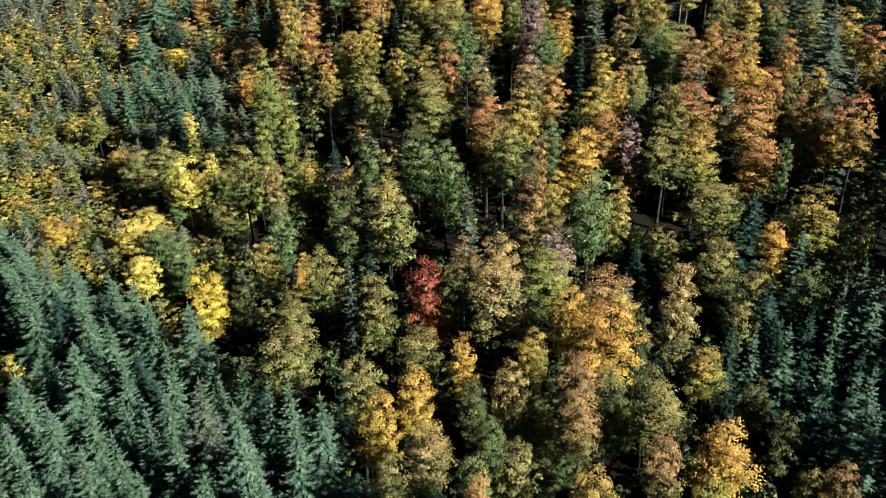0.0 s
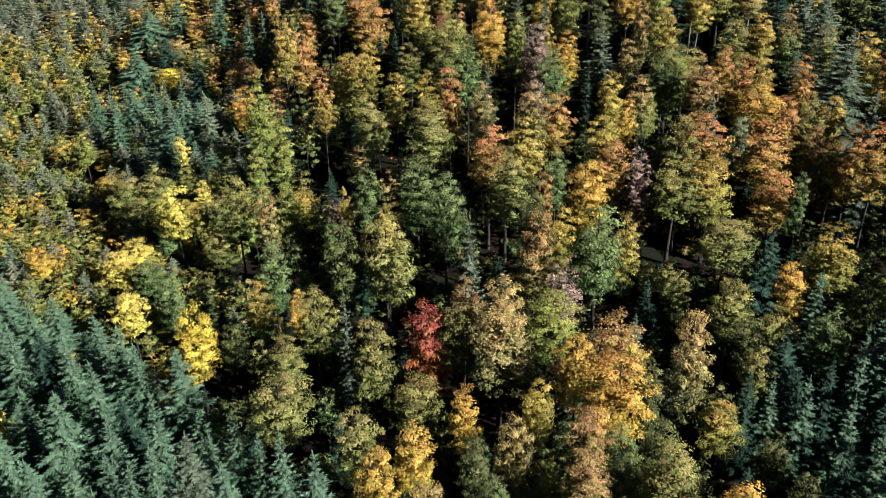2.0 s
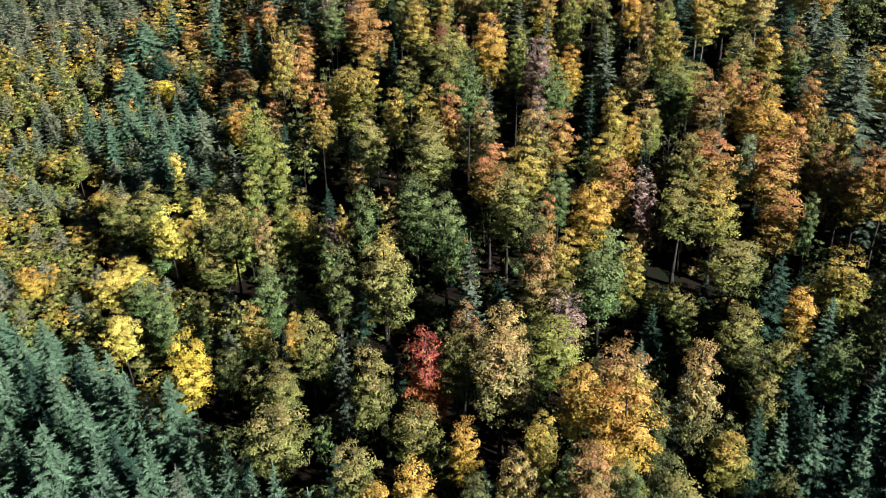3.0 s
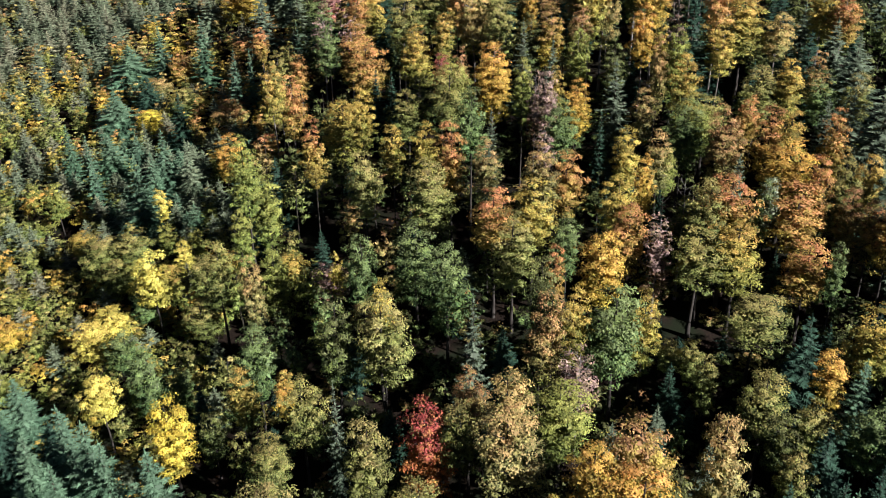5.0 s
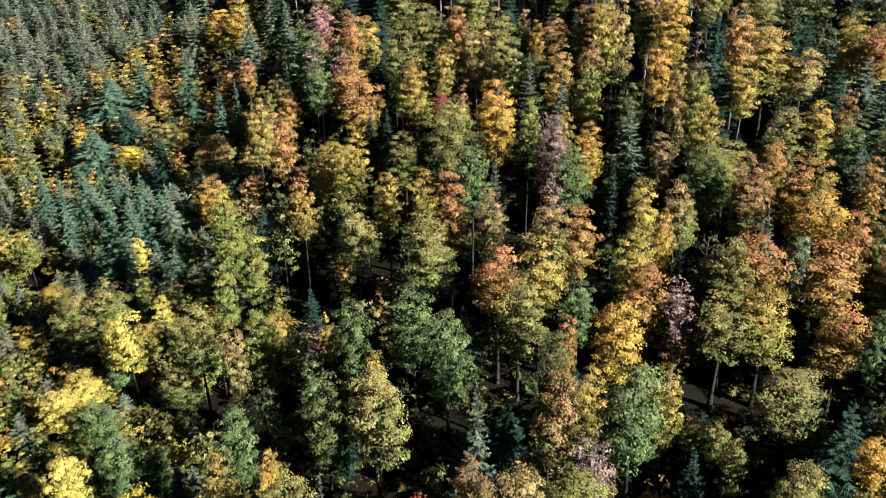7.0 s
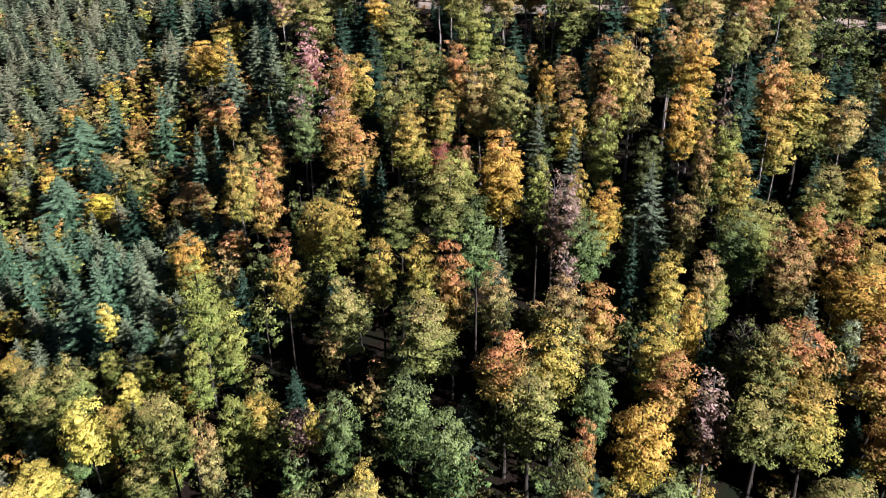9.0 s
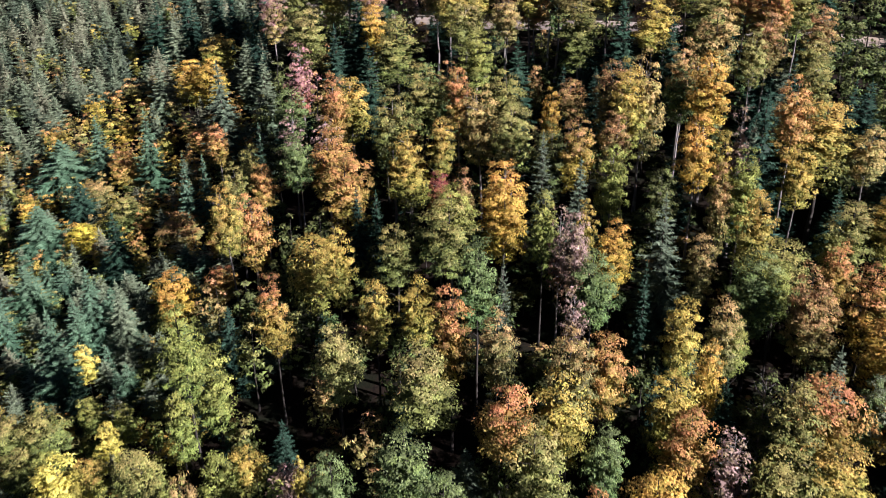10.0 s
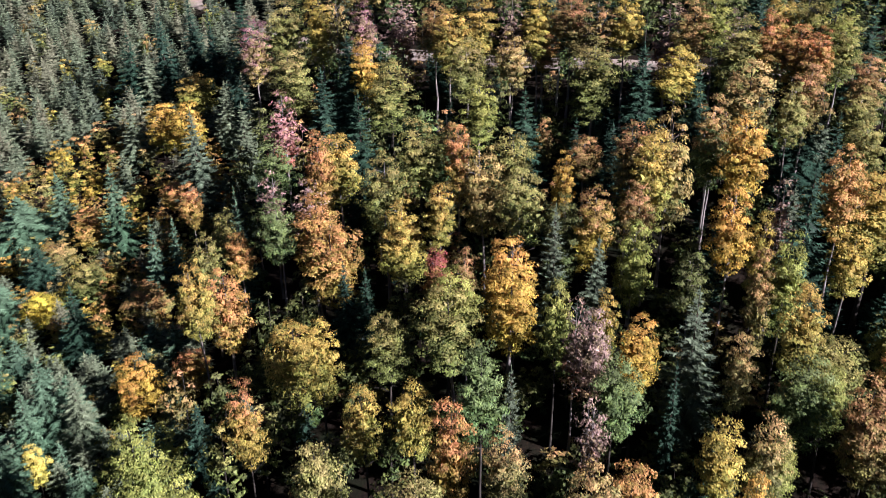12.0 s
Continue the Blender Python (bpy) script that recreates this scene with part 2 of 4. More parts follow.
def crown_mesh(name, rng, height, base, radius, lobes, leaves, leaf, masses=4, flat=0.55):
    """A broadleaf crown: some upright masses on its main limbs, each set with clumps of small leaf sprays."""
    cs, ns, ds, big_c, tone = [], [], [], [], []
    turn = rng.uniform(0, 6.28)
    for q in range(masses):
        if q == 0:
            ox = oy = 0.0
            mr, top, low = radius * 0.70, height, base
        else:
            a = turn + 2 * math.pi * q / (masses - 1) + rng.uniform(-0.5, 0.5)
            off = radius * rng.uniform(0.34, 0.52)
            ox, oy = math.cos(a) * off, math.sin(a) * off
            mr = radius * rng.uniform(0.46, 0.60)
            top = base + (height - base) * rng.uniform(0.62, 0.93)
            low = base + (height - base) * rng.uniform(-0.05, 0.22)
        cz, hz = (top + low) / 2, (top - low) / 2
        n = int(lobes * (0.36 if q == 0 else 0.64 / max(1, masses - 1)))
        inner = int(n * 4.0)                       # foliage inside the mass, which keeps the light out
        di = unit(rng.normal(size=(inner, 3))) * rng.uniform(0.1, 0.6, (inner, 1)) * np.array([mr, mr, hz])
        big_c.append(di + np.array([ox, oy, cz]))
        for i in range(n):
            t = 1 - 2 * (i + 0.5) / n
            a = i * 2.399963 + rng.uniform(-0.5, 0.5)
            ring = math.sqrt(max(0.0, 1 - abs(t) ** (2.2 if t > 0 else 1.7)))
            r = mr * ring * rng.uniform(0.58, 1.06)
            o = np.array([ox + math.cos(a) * r, oy + math.sin(a) * r, cz + hz * t * 0.92 + rng.uniform(-0.5, 0.5)])
            size = radius * rng.uniform(0.15, 0.29)
            m = int(leaves * rng.uniform(0.6, 1.4))
            d = unit(rng.normal(size=(m, 3)))
            out = np.array([math.cos(a) * (0.25 + ring), math.sin(a) * (0.25 + ring), 0.5 + 0.6 * t])
            out /= np.linalg.norm(out)
            d = unit(d + out * 0.65)
            p = o + d * rng.uniform(0.5, 1.25, (m, 1)) * size * np.array([1.2, 1.2, flat])
            cs.append(p)
            tone.append(np.full(m, rng.uniform(0, 1)))
            ns.append(unit(d * 0.60 + out * 0.35 + np.array([0, 0, 0.28]) + rng.normal(size=(m, 3)) * 0.34))
            ds.append(d + np.array([0, 0, -0.25]) + rng.normal(size=(m, 3)) * 0.4)
    c, nn, dd = np.concatenate(cs), np.concatenate(ns), np.concatenate(ds)
    k = len(c)
    v, f = slips(c, nn, dd, rng.uniform(0.8, 1.7, k) * leaf, rng.uniform(0.55, 1.0, k) * leaf)
    bc = np.concatenate(big_c)
    k2 = len(bc)
    v2, f2 = slips(bc, unit(rng.normal(size=(k2, 3)) + np.array([0, 0, 0.6])), rng.normal(size=(k2, 3)),
                   rng.uniform(0.7, 1.2, k2) * radius * 0.25, rng.uniform(0.7, 1.2, k2) * radius * 0.22)
    v, f = np.concatenate((v, v2)), np.concatenate((f, f2 + len(v)))
    me = bpy.data.meshes.new(name)
    me.from_pydata(v.tolist(), [], f.tolist())
    me.update()
    me.materials.append(LEAF["green"])
    note_height(me, height)
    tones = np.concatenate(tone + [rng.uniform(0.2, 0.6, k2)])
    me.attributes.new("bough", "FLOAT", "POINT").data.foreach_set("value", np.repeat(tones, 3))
    return me


def broad_trunk_mesh(name, rng, height, base, radius, girth, limbs, mat, sides=7):
    pts = [(0, 0, -1.2)]
    x = y = 0.0
    for i in range(1, 8):
        x += rng.uniform(-0.16, 0.16); y += rng.uniform(-0.16, 0.16)
        pts.append((x, y, height * 0.94 * i / 7))
    rad = [girth * 1.35] + [girth * (1 - 0.86 * (i / 7) ** 0.9) for i in range(1, 8)]
    pieces = [tube(pts, rad, sides)]
    for j in range(limbs):
        s = 0.1 + 0.85 * (j + rng.uniform(0, 0.8)) / limbs
        z = base * 0.9 + (height * 0.92 - base * 0.9) * s
        q = z / (height * 0.94) * 7
        i0 = min(6, int(q)); w = q - i0
        o = np.array(pts[i0]) * (1 - w) + np.array(pts[i0 + 1]) * w
        a = j * 2.4 + rng.uniform(-0.4, 0.4)
        reach = radius * rng.uniform(0.6, 0.88) * (1 - 0.55 * max(0, s - 0.35))
        rise = reach * rng.uniform(0.45, 0.9)
        g = girth * 0.36 * (1 - 0.6 * s)
        mid = o + np.array([math.cos(a) * reach * 0.5, math.sin(a) * reach * 0.5, rise * 0.62])
        end = o + np.array([math.cos(a + 0.25) * reach, math.sin(a + 0.25) * reach, rise])
        pieces.append(tube([o.tolist(), mid.tolist(), end.tolist()], [g, g * 0.6, g * 0.15], 4))
        fork = mid + np.array([math.cos(a - 0.7) * reach * 0.45, math.sin(a - 0.7) * reach * 0.45, rise * 0.4])
        pieces.append(tube([mid.tolist(), fork.tolist()], [g * 0.5, g * 0.12], 3))
    v, f = join(pieces)
    me = bpy.data.meshes.new(name)
    me.from_pydata(v, [], f)
    me.update()
    me.materials.append(mat)
    me.polygons.foreach_set("use_smooth", [True] * len(me.polygons))
    return me


def conifer_crown_mesh(name, rng, height, base, radius, whorls, arms, twigs, droop=0.15, gaps=0.08, taper=0.8, lift=0.0):
    """A conifer's crown: rings of boughs with gaps between them, each a flat fan of needle-covered twigs with raised tips."""
    c, nn, dd, ll, ww, tone = [], [], [], [], [], []
    for i in range(whorls):
        s = min(max((i + rng.uniform(-0.15, 0.15)) / whorls, 0.0), 0.99)
        z0 = base + (height - base) * s ** 0.95
        reach = radius * min(1.0, (1 - s) / taper) ** 0.92 * (0.85 + 0.15 * min(1, s * 5)) + 0.15
        arms_here = max(5, int(round(arms * (0.55 + 0.45 * (1 - s)))))
        for k in range(arms_here):
            if rng.random() < gaps:
                continue
            a = 2 * math.pi * (k + (i % 2) * 0.5) / arms_here + rng.uniform(-0.3, 0.3)
            lng = reach * rng.uniform(0.66, 1.18)
            z = z0 + rng.uniform(-0.18, 0.18)
            d = np.array([math.cos(a), math.sin(a), 0.0])
            side = np.array([-math.sin(a), math.cos(a), 0.0])
            tilt = lift + 0.55 * s - 0.02 + rng.uniform(-0.10, 0.10)
            shade = rng.uniform(0, 1)
            n_tw = max(4, int(round(twigs * (0.3 + 0.7 * lng / radius))))
            for q in range(n_tw):
                u = 0.2 + 0.8 * (q + 0.5) / n_tw
                hgt = lng * (tilt * u - droop * 1.6 * u * u + droop * 1.1 * u ** 4)
                p = d * lng * u + np.array([0, 0, z + hgt])
                slope = np.array([0, 0, tilt - 3.2 * droop * u + 4.4 * droop * u ** 3])
                sgn = 0 if q == n_tw - 1 else (1 if q % 2 else -1)
                t_dir = d * 0.75 + side * sgn * 0.85 + slope + np.array([0, 0, 0.15])
                size = (lng * (0.22 - 0.10 * u) + 0.14) * rng.uniform(0.75, 1.25)
                c.append(p + side * sgn * size * 0.36 + np.array([0, 0, rng.uniform(-0.08, 0.08)]))
                nn.append(np.array([0, 0, 1.0]) + d * (0.25 - slope[2] * 0.5) + rng.normal(size=3) * 0.24)
                dd.append(t_dir)
                ll.append(size * 1.2)
                ww.append(max(0.14, size * 0.5))
                # tips lightened as new growth and as if sunlit, inner part darkened
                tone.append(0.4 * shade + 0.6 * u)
        for k in range(4):                         # older needles close to the stem, darkened for the crown's inner shade
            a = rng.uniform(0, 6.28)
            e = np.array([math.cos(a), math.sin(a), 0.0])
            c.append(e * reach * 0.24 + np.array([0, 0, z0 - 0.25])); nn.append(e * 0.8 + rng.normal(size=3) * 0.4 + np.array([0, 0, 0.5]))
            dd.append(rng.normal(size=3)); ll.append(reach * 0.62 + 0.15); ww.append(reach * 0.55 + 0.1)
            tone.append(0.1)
    for k in range(4):
        a = k * 1.571
        c.append(np.array([0, 0, height - 0.3])); nn.append(np.array([math.cos(a), math.sin(a), 0.1]))
        dd.append(np.array([0, 0, 1.0])); ll.append(1.3); ww.append(0.24)
        tone.append(0.8)
    v, f = slips(np.array(c), unit(np.array(nn)), np.array(dd), np.array(ll), np.array(ww))
    me = bpy.data.meshes.new(name)
    me.from_pydata(v.tolist(), [], f.tolist())
    me.update()
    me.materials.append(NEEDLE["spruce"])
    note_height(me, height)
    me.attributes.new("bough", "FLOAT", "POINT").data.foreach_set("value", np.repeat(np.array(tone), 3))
    return me


def conifer_trunk_mesh(name, rng, height, girth):
    pts = [(0, 0, -1.2)] + [(rng.uniform(-0.05, 0.05), rng.uniform(-0.05, 0.05), height * i / 5 * 0.985) for i in range(1, 6)]
    v, f = tube(pts, [girth * 1.3] + [girth * (1 - 0.95 * i / 5) for i in range(1, 6)], 6)
    me = bpy.data.meshes.new(name)
    me.from_pydata(v, [], f)
    me.update()
    me.materials.append(BARK["spruce"])
    me.polygons.foreach_set("use_smooth", [True] * len(me.polygons))
    return me


# shapes of each kind, built once: (trunk, crown, height, crown radius)
rng = np.random.default_rng(7)
SHAPES = {"beech": [], "bushy": [], "young": [], "sparse": [], "spruce": [], "sapling": [], "stand": [], "low": [], "tall": []}
for i in range(10):
    h, b, r = 28.0, rng.uniform(9.5, 13.5), 3.2
    SHAPES["beech"].append((broad_trunk_mesh("trunk", rng, h, b, r, 0.28, 11, BARK["beech"]),
                            crown_mesh("crown", rng, h, b, r, 106, 62, 0.225, 5), h, r))
for i in range(6):
    h, b, r = 18.0, rng.uniform(5.0, 7.0), 2.8
    SHAPES["bushy"].append((broad_trunk_mesh("trunk", rng, h, b, r, 0.19, 8, BARK["beech"]),
                            crown_mesh("crown", rng, h, b, r, 84, 66, 0.225), h, r))
for i in range(6):
    h, b, r = 10.0, rng.uniform(1.0, 2.0), 2.0
    SHAPES["young"].append((broad_trunk_mesh("trunk", rng, h, b, r, 0.10, 2, BARK["beech"], 4),
                            crown_mesh("crown", rng, h, b, r, 27, 28, 0.24, 3), h, r))
for i in range(4):
    h, b, r = 26.0, rng.uniform(9.0, 12.0), 3.0
    SHAPES["sparse"].append((broad_trunk_mesh("trunk", rng, h, b, r, 0.26, 34, BARK["grey"]),
                             crown_mesh("crown", rng, h, b, r, 70, 22, 0.30), h, r))
for i in range(8):
    h, b, r = 24.0, rng.uniform(2.5, 4.0), 3.0
    SHAPES["spruce"].append((conifer_trunk_mesh("trunk", rng, h, 0.22),
                             conifer_crown_mesh("crown", rng, h, b, r, 20, 10, 18, 0.2, 0.08), h, r))
for i in range(5):
    h, b, r = 11.0, rng.uniform(0.8, 1.5), 1.8
    SHAPES["sapling"].append((conifer_trunk_mesh("trunk", rng, h, 0.11),
                              conifer_crown_mesh("crown", rng, h, b, r, 13, 8, 9, 0.12, 0.04, 0.62, 0.22), h, r))
for i in range(3):
    h, b, r = 26.0, 9.0, 3.6
    SHAPES["stand"].append((broad_trunk_mesh("trunk", rng, h, b, r, 0.28, 3, BARK["beech"]),
                            crown_mesh("crown", rng, h, b, r, 26, 9, 1.2), h, r))

for i in range(5):
    h, b, r = 28.0, rng.uniform(12.0, 16.0), 3.2
    SHAPES["tall"].append((broad_trunk_mesh("trunk", rng, h, b, r, 0.24, 12, BARK["grey"]),
                           crown_mesh("crown", rng, h, b, r, 96, 66, 0.225, 5), h, r))
for i in range(4):
    h, b, r = 16.0, rng.uniform(3.0, 5.0), 2.7
    SHAPES["low"].append((broad_trunk_mesh("trunk", rng, h, b, r, 0.16, 4, BARK["beech"]),
                          crown_mesh("crown", rng, h, b, r, 32, 24, 0.35), h, r))
for i in range(4):
    h, b, r = 7.0, 0.8, 2.0
    SHAPES.setdefault("shrub", []).append((broad_trunk_mesh("trunk", rng, h, b, r, 0.07, 0, BARK["beech"], 3),
                                           crown_mesh("crown", rng, h, b, r, 16, 16, 0.44, 3), h, r))

NAMES = {"tall": "long_stemmed_beech", "low": "understorey_tree", "beech": "beech_tree", "bushy": "broadleaf_tree", "young": "young_tree", "sparse": "thinning_beech",
         "spruce": "spruce_tree", "sapling": "young_spruce"}
LABELS = {
    "green": "with green leaves among the dense wood",
    "dark": "with dark green leaves in the dense wood",
    "olive": "with olive leaves browning at the top",
    "lime": "with bright yellow-green leaves in the wood",
    "golim": "with yellow-green leaves turning gold",
    "gold": "with golden olive autumn leaves in the wood",
    "tan": "with tan and olive autumn leaves",
    "amber": "with amber yellow autumn leaves in the wood",
    "orange": "with orange autumn leaves in the wood",
    "rust": "with rusty brown autumn leaves in the wood",
    "rustam": "with brown top and amber lower leaves",
    "rustgo": "with brown top and golden lower leaves",
    "red": "with deep red top and orange lower leaves",
    "red2": "with coppery red autumn leaves in the wood",
    "yellow": "with bright yellow autumn leaves",
    "bright": "with lemon yellow autumn leaves beside the spruces",
    "pale": "with pale grey-green leaves in the wood",
    "mauve": "with mauve-brown thinning leaves and grey boughs",
    "redmauve": "with reddish mauve thinning leaves and pale boughs",
    "spruce": "with blue-green drooping boughs in the wood",
    "upland": "with grey-green boughs on the upper slope",
    "fir": "with dark green boughs among the beeches",
    "grey": "with grey-green thin boughs in the wood",
}
NOUN = {"tall": "long-stemmed beech", "low": "shaded understorey tree", "beech": "tall beech", "bushy": "low broadleaf tree", "young": "young broadleaf tree", "sparse": "half-bare beech",
        "spruce": "tall conifer", "sapling": "young conifer"}
GROUPS = {"tall": "long-stemmed beeches of the upper wood", "low": "understorey trees of the wood", "beech": "beeches of the wood", "bushy": "low broadleaf trees of the wood", "young": "young broadleaf trees of the thicket",
          "sparse": "half-bare beeches of the wood", "spruce": "conifers of the wood", "sapling": "young conifers of the thicket"}
counts = {}
TREES = []


def pick_shape(shape):
    k = counts.get(shape, 0)
    counts[shape] = k + 1
    kinds = SHAPES[shape]
    return k, kinds[(k * 7 + k // len(kinds)) % len(kinds)]


def tree(shape, tint, x, y, height, radius, leafy=0.0):
    """One tree with its trunk and crown, standing on the ground at x, y; leafy: how far its crown hangs down from the top."""
    k, (trunk, crown, h, r) = pick_shape(shape)
    conifer = shape in ("spruce", "sapling")
    if conifer and tint not in NEEDLE:
        tint = "spruce"
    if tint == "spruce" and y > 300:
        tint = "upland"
    if not conifer and tint not in LEAF:
        tint = "dark"
    root = new(NAMES[shape])
    root.empty_display_size = 1.0
    sx, sz = radius / r * (1.2 if conifer else 1.12), height / h
    root.matrix_basis = Matrix.LocRotScale((x, y, ground_z(x, y) - 0.15), Euler((0, 0, (k * 2.399) % 6.283)), (sx, sx, sz))
    for name, me in (("trunk", trunk), ("crown", crown)):
        ob = new(name, me)
        ob.parent = root
        if name == "crown":
            if leafy:
                bottom = min(v.co.z for v in me.vertices)
                k = leafy / sz / (h - bottom)
                ob.scale.z, ob.location.z = k, h * (1 - k)
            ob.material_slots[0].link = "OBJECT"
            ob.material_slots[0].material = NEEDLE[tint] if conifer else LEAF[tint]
    tagged(root, NOUN[shape] + " " + LABELS[tint], "tree", GROUPS[shape])
    TREES.append((x, y, radius))
    return root


def bake(name, items, label, category):
    """Many far or small trees as one mesh: items are (shape, tint, x, y, height, radius)."""
    mats, verts, loops, sizes, index, high, tones, base = [], [], [], [], [], [], [], 0
    for shape, tint, x, y, height, radius in items:
        k, (trunk, crown, h, r) = pick_shape(shape)
        a = (k * 2.399) % 6.283
        sx, sz = radius / r, height / h
        turn = np.array([[math.cos(a) * sx, -math.sin(a) * sx, 0], [math.sin(a) * sx, math.cos(a) * sx, 0], [0, 0, sz]])
        leaf = NEEDLE[tint] if tint in NEEDLE else LEAF[tint]
        for me, mat in ((trunk, trunk.materials[0]), (crown, leaf)):
            if mat not in mats:
                mats.append(mat)
            co = np.empty(len(me.vertices) * 3)
            me.vertices.foreach_get("co", co)
            high.append(co[2::3] / h * 28)
            tone = np.full(len(me.vertices), 0.5)
            if "bough" in me.attributes:
                me.attributes["bough"].data.foreach_get("value", tone)
            tones.append(tone)
            verts.append(co.reshape(-1, 3) @ turn.T + np.array([x, y, ground_z(x, y) - 0.15]))
            ends = np.empty(len(me.loops), int)
            me.loops.foreach_get("vertex_index", ends)
            loops.append(ends + base)
            total = np.empty(len(me.polygons), int)
            me.polygons.foreach_get("loop_total", total)
            sizes.append(total)
            index.append(np.full(len(total), mats.index(mat)))
            base += len(me.vertices)
    v, f, n, ix = np.concatenate(verts), np.concatenate(loops), np.concatenate(sizes), np.concatenate(index)
    me = bpy.data.meshes.new(name)
    me.vertices.add(len(v)); me.loops.add(len(f)); me.polygons.add(len(n))
    me.vertices.foreach_set("co", v.ravel())
    me.loops.foreach_set("vertex_index", f)
    me.polygons.foreach_set("loop_start", np.concatenate(([0], np.cumsum(n)[:-1])))
    for mat in mats:
        me.materials.append(mat)
    me.polygons.foreach_set("material_index", ix)
    me.update(calc_edges=True)
    me.attributes.new("tall", "FLOAT", "POINT").data.foreach_set("value", np.concatenate(high))
    me.attributes.new("bough", "FLOAT", "POINT").data.foreach_set("value", np.concatenate(tones))
    me.validate()
    return tagged(new(name, me), label, category, kind="stuff")


# ---- the trees of the wood ----
tree("bushy", "bright", -72.9, 271.2, 9.0, 3.49)
tree("spruce", "fir", -62.8, 262.1, 18.2, 3.18)
tree("spruce", "spruce", -65.3, 230.8, 23.5, 3.43)
tree("spruce", "spruce", -87.0, 253.6, 17.8, 2.39)
tree("spruce", "spruce", -79.8, 245.0, 20.4, 2.17)
tree("bushy", "lime", -85.5, 236.4, 15.3, 2.34)
tree("beech", "lime", -39.7, 215.3, 34.8, 3.03, 17.4)
tree("beech", "lime", -36.5, 217.5, 24.3, 3.34, 17.5)
tree("bushy", "lime", -41.3, 213.4, 20.4, 2.51, 14.7)
tree("bushy", "amber", -49.1, 247.5, 15.2, 3.14)
tree("bushy", "olive", -70.8, 217.7, 15.4, 4.4)
tree("bushy", "olive", -64.3, 217.9, 16.0, 3.57)
tree("beech", "olive", -43.0, 198.4, 25.4, 3.31)
tree("bushy", "yellow", -56.7, 202.7, 21.6, 3.94)
tree("beech", "tan", -36.4, 194.6, 24.1, 2.47, 18.8)
tree("beech", "lime", -33.7, 203.1, 18.6, 3.09, 17.6)
tree("beech", "gold", -22.9, 241.2, 23.1, 4.24, 16.6)
tree("beech", "golim", -16.6, 212.5, 29.5, 3.38, 14.8)
tree("beech", "orange", -27.0, 222.6, 31.6, 2.38, 15.8)
tree("beech", "gold", -11.6, 223.0, 27.2, 2.4, 14.1)
tree("beech", "olive", -8.9, 237.7, 24.2, 3.0, 12.1)
tree("beech", "gold", -4.8, 223.2, 25.7, 2.91, 13.6)
tree("beech", "orange", -0.2, 214.4, 31.5, 2.83, 18.3)
tree("beech", "golim", -3.9, 204.1, 31.8, 4.14, 15.9)
tree("beech", "tan", 6.4, 211.2, 29.0, 2.66, 14.5)
tree("spruce", "grey", 7.9, 222.4, 26.6, 2.29)
tree("beech", "green", 3.8, 220.5, 33.5, 2.9, 16.8)
tree("beech", "mauve", 18.7, 226.7, 30.7, 2.58, 15.3)
tree("beech", "amber", 25.1, 228.1, 26.9, 2.77, 13.4)
tree("beech", "tan", 15.9, 201.9, 34.4, 3.05, 17.2)
tree("beech", "orange", 21.0, 204.2, 30.2, 3.01, 15.1)
tree("beech", "gold", 14.8, 200.5, 28.7, 3.89)
tree("beech", "orange", 7.6, 199.2, 28.5, 3.8, 14.2)
tree("beech", "golim", 10.8, 195.1, 26.6, 4.09, 18.0)
tree("beech", "green", -6.5, 196.5, 25.6, 4.17, 18.0)
tree("beech", "green", -1.2, 186.4, 28.8, 3.81, 19.2)
tree("spruce", "grey", 3.1, 164.6, 34.8, 2.86)
tree("beech", "green", -16.2, 193.2, 26.6, 2.78, 15.5)
tree("sparse", "mauve", -23.5, 204.1, 12.6, 3.68, 9.1)
tree("beech", "orange", 16.9, 181.6, 30.1, 1.69)
tree("beech", "dark", 14.2, 174.0, 34.1, 2.68, 17.1)
tree("beech", "green", 20.2, 194.8, 24.5, 2.44)
tree("beech", "amber", 24.9, 182.2, 30.6, 3.8, 15.3)
tree("beech", "orange", 31.1, 196.3, 24.4, 3.76, 15.9)
tree("beech", "gold", 29.5, 200.3, 26.5, 3.34, 14.6)
tree("beech", "amber", 34.4, 202.9, 28.6, 2.09, 14.3)
tree("beech", "gold", 32.1, 209.5, 29.4, 2.73, 14.7)
tree("beech", "tan", 38.6, 211.9, 26.2, 2.73, 13.6)
tree("beech", "lime", 40.4, 212.6, 21.7, 2.12, 10.8)
tree("sparse", "mauve", 35.8, 191.9, 25.1, 3.15, 18.1)
tree("sparse", "grey", 41.5, 199.0, 27.0, 3.21)
tree("beech", "olive", 43.8, 193.5, 30.2, 3.5)
tree("beech", "orange", 48.2, 195.0, 30.0, 4.52)
tree("beech", "olive", 42.3, 189.9, 23.2, 4.52)
tree("beech", "gold", 49.0, 189.9, 24.1, 4.5)
tree("beech", "green", 55.0, 198.1, 26.1, 2.05)
tree("beech", "orange", 60.5, 195.8, 26.6, 4.81)
tree("beech", "amber", 61.5, 207.6, 25.2, 5.0)
tree("beech", "orange", 64.3, 199.3, 28.7, 2.93)
tree("beech", "rust", 52.0, 213.3, 25.8, 3.22)
tree("beech", "orange", 58.0, 224.3, 21.2, 2.81)
tree("beech", "orange", 59.7, 215.5, 26.3, 3.37)
tree("spruce", "grey", 50.0, 199.1, 29.5, 3.68)
tree("beech", "olive", 50.4, 226.5, 21.2, 4.24)
tree("beech", "green", 44.8, 219.9, 25.9, 3.71)
tree("beech", "orange", 71.2, 212.9, 27.2, 2.54)
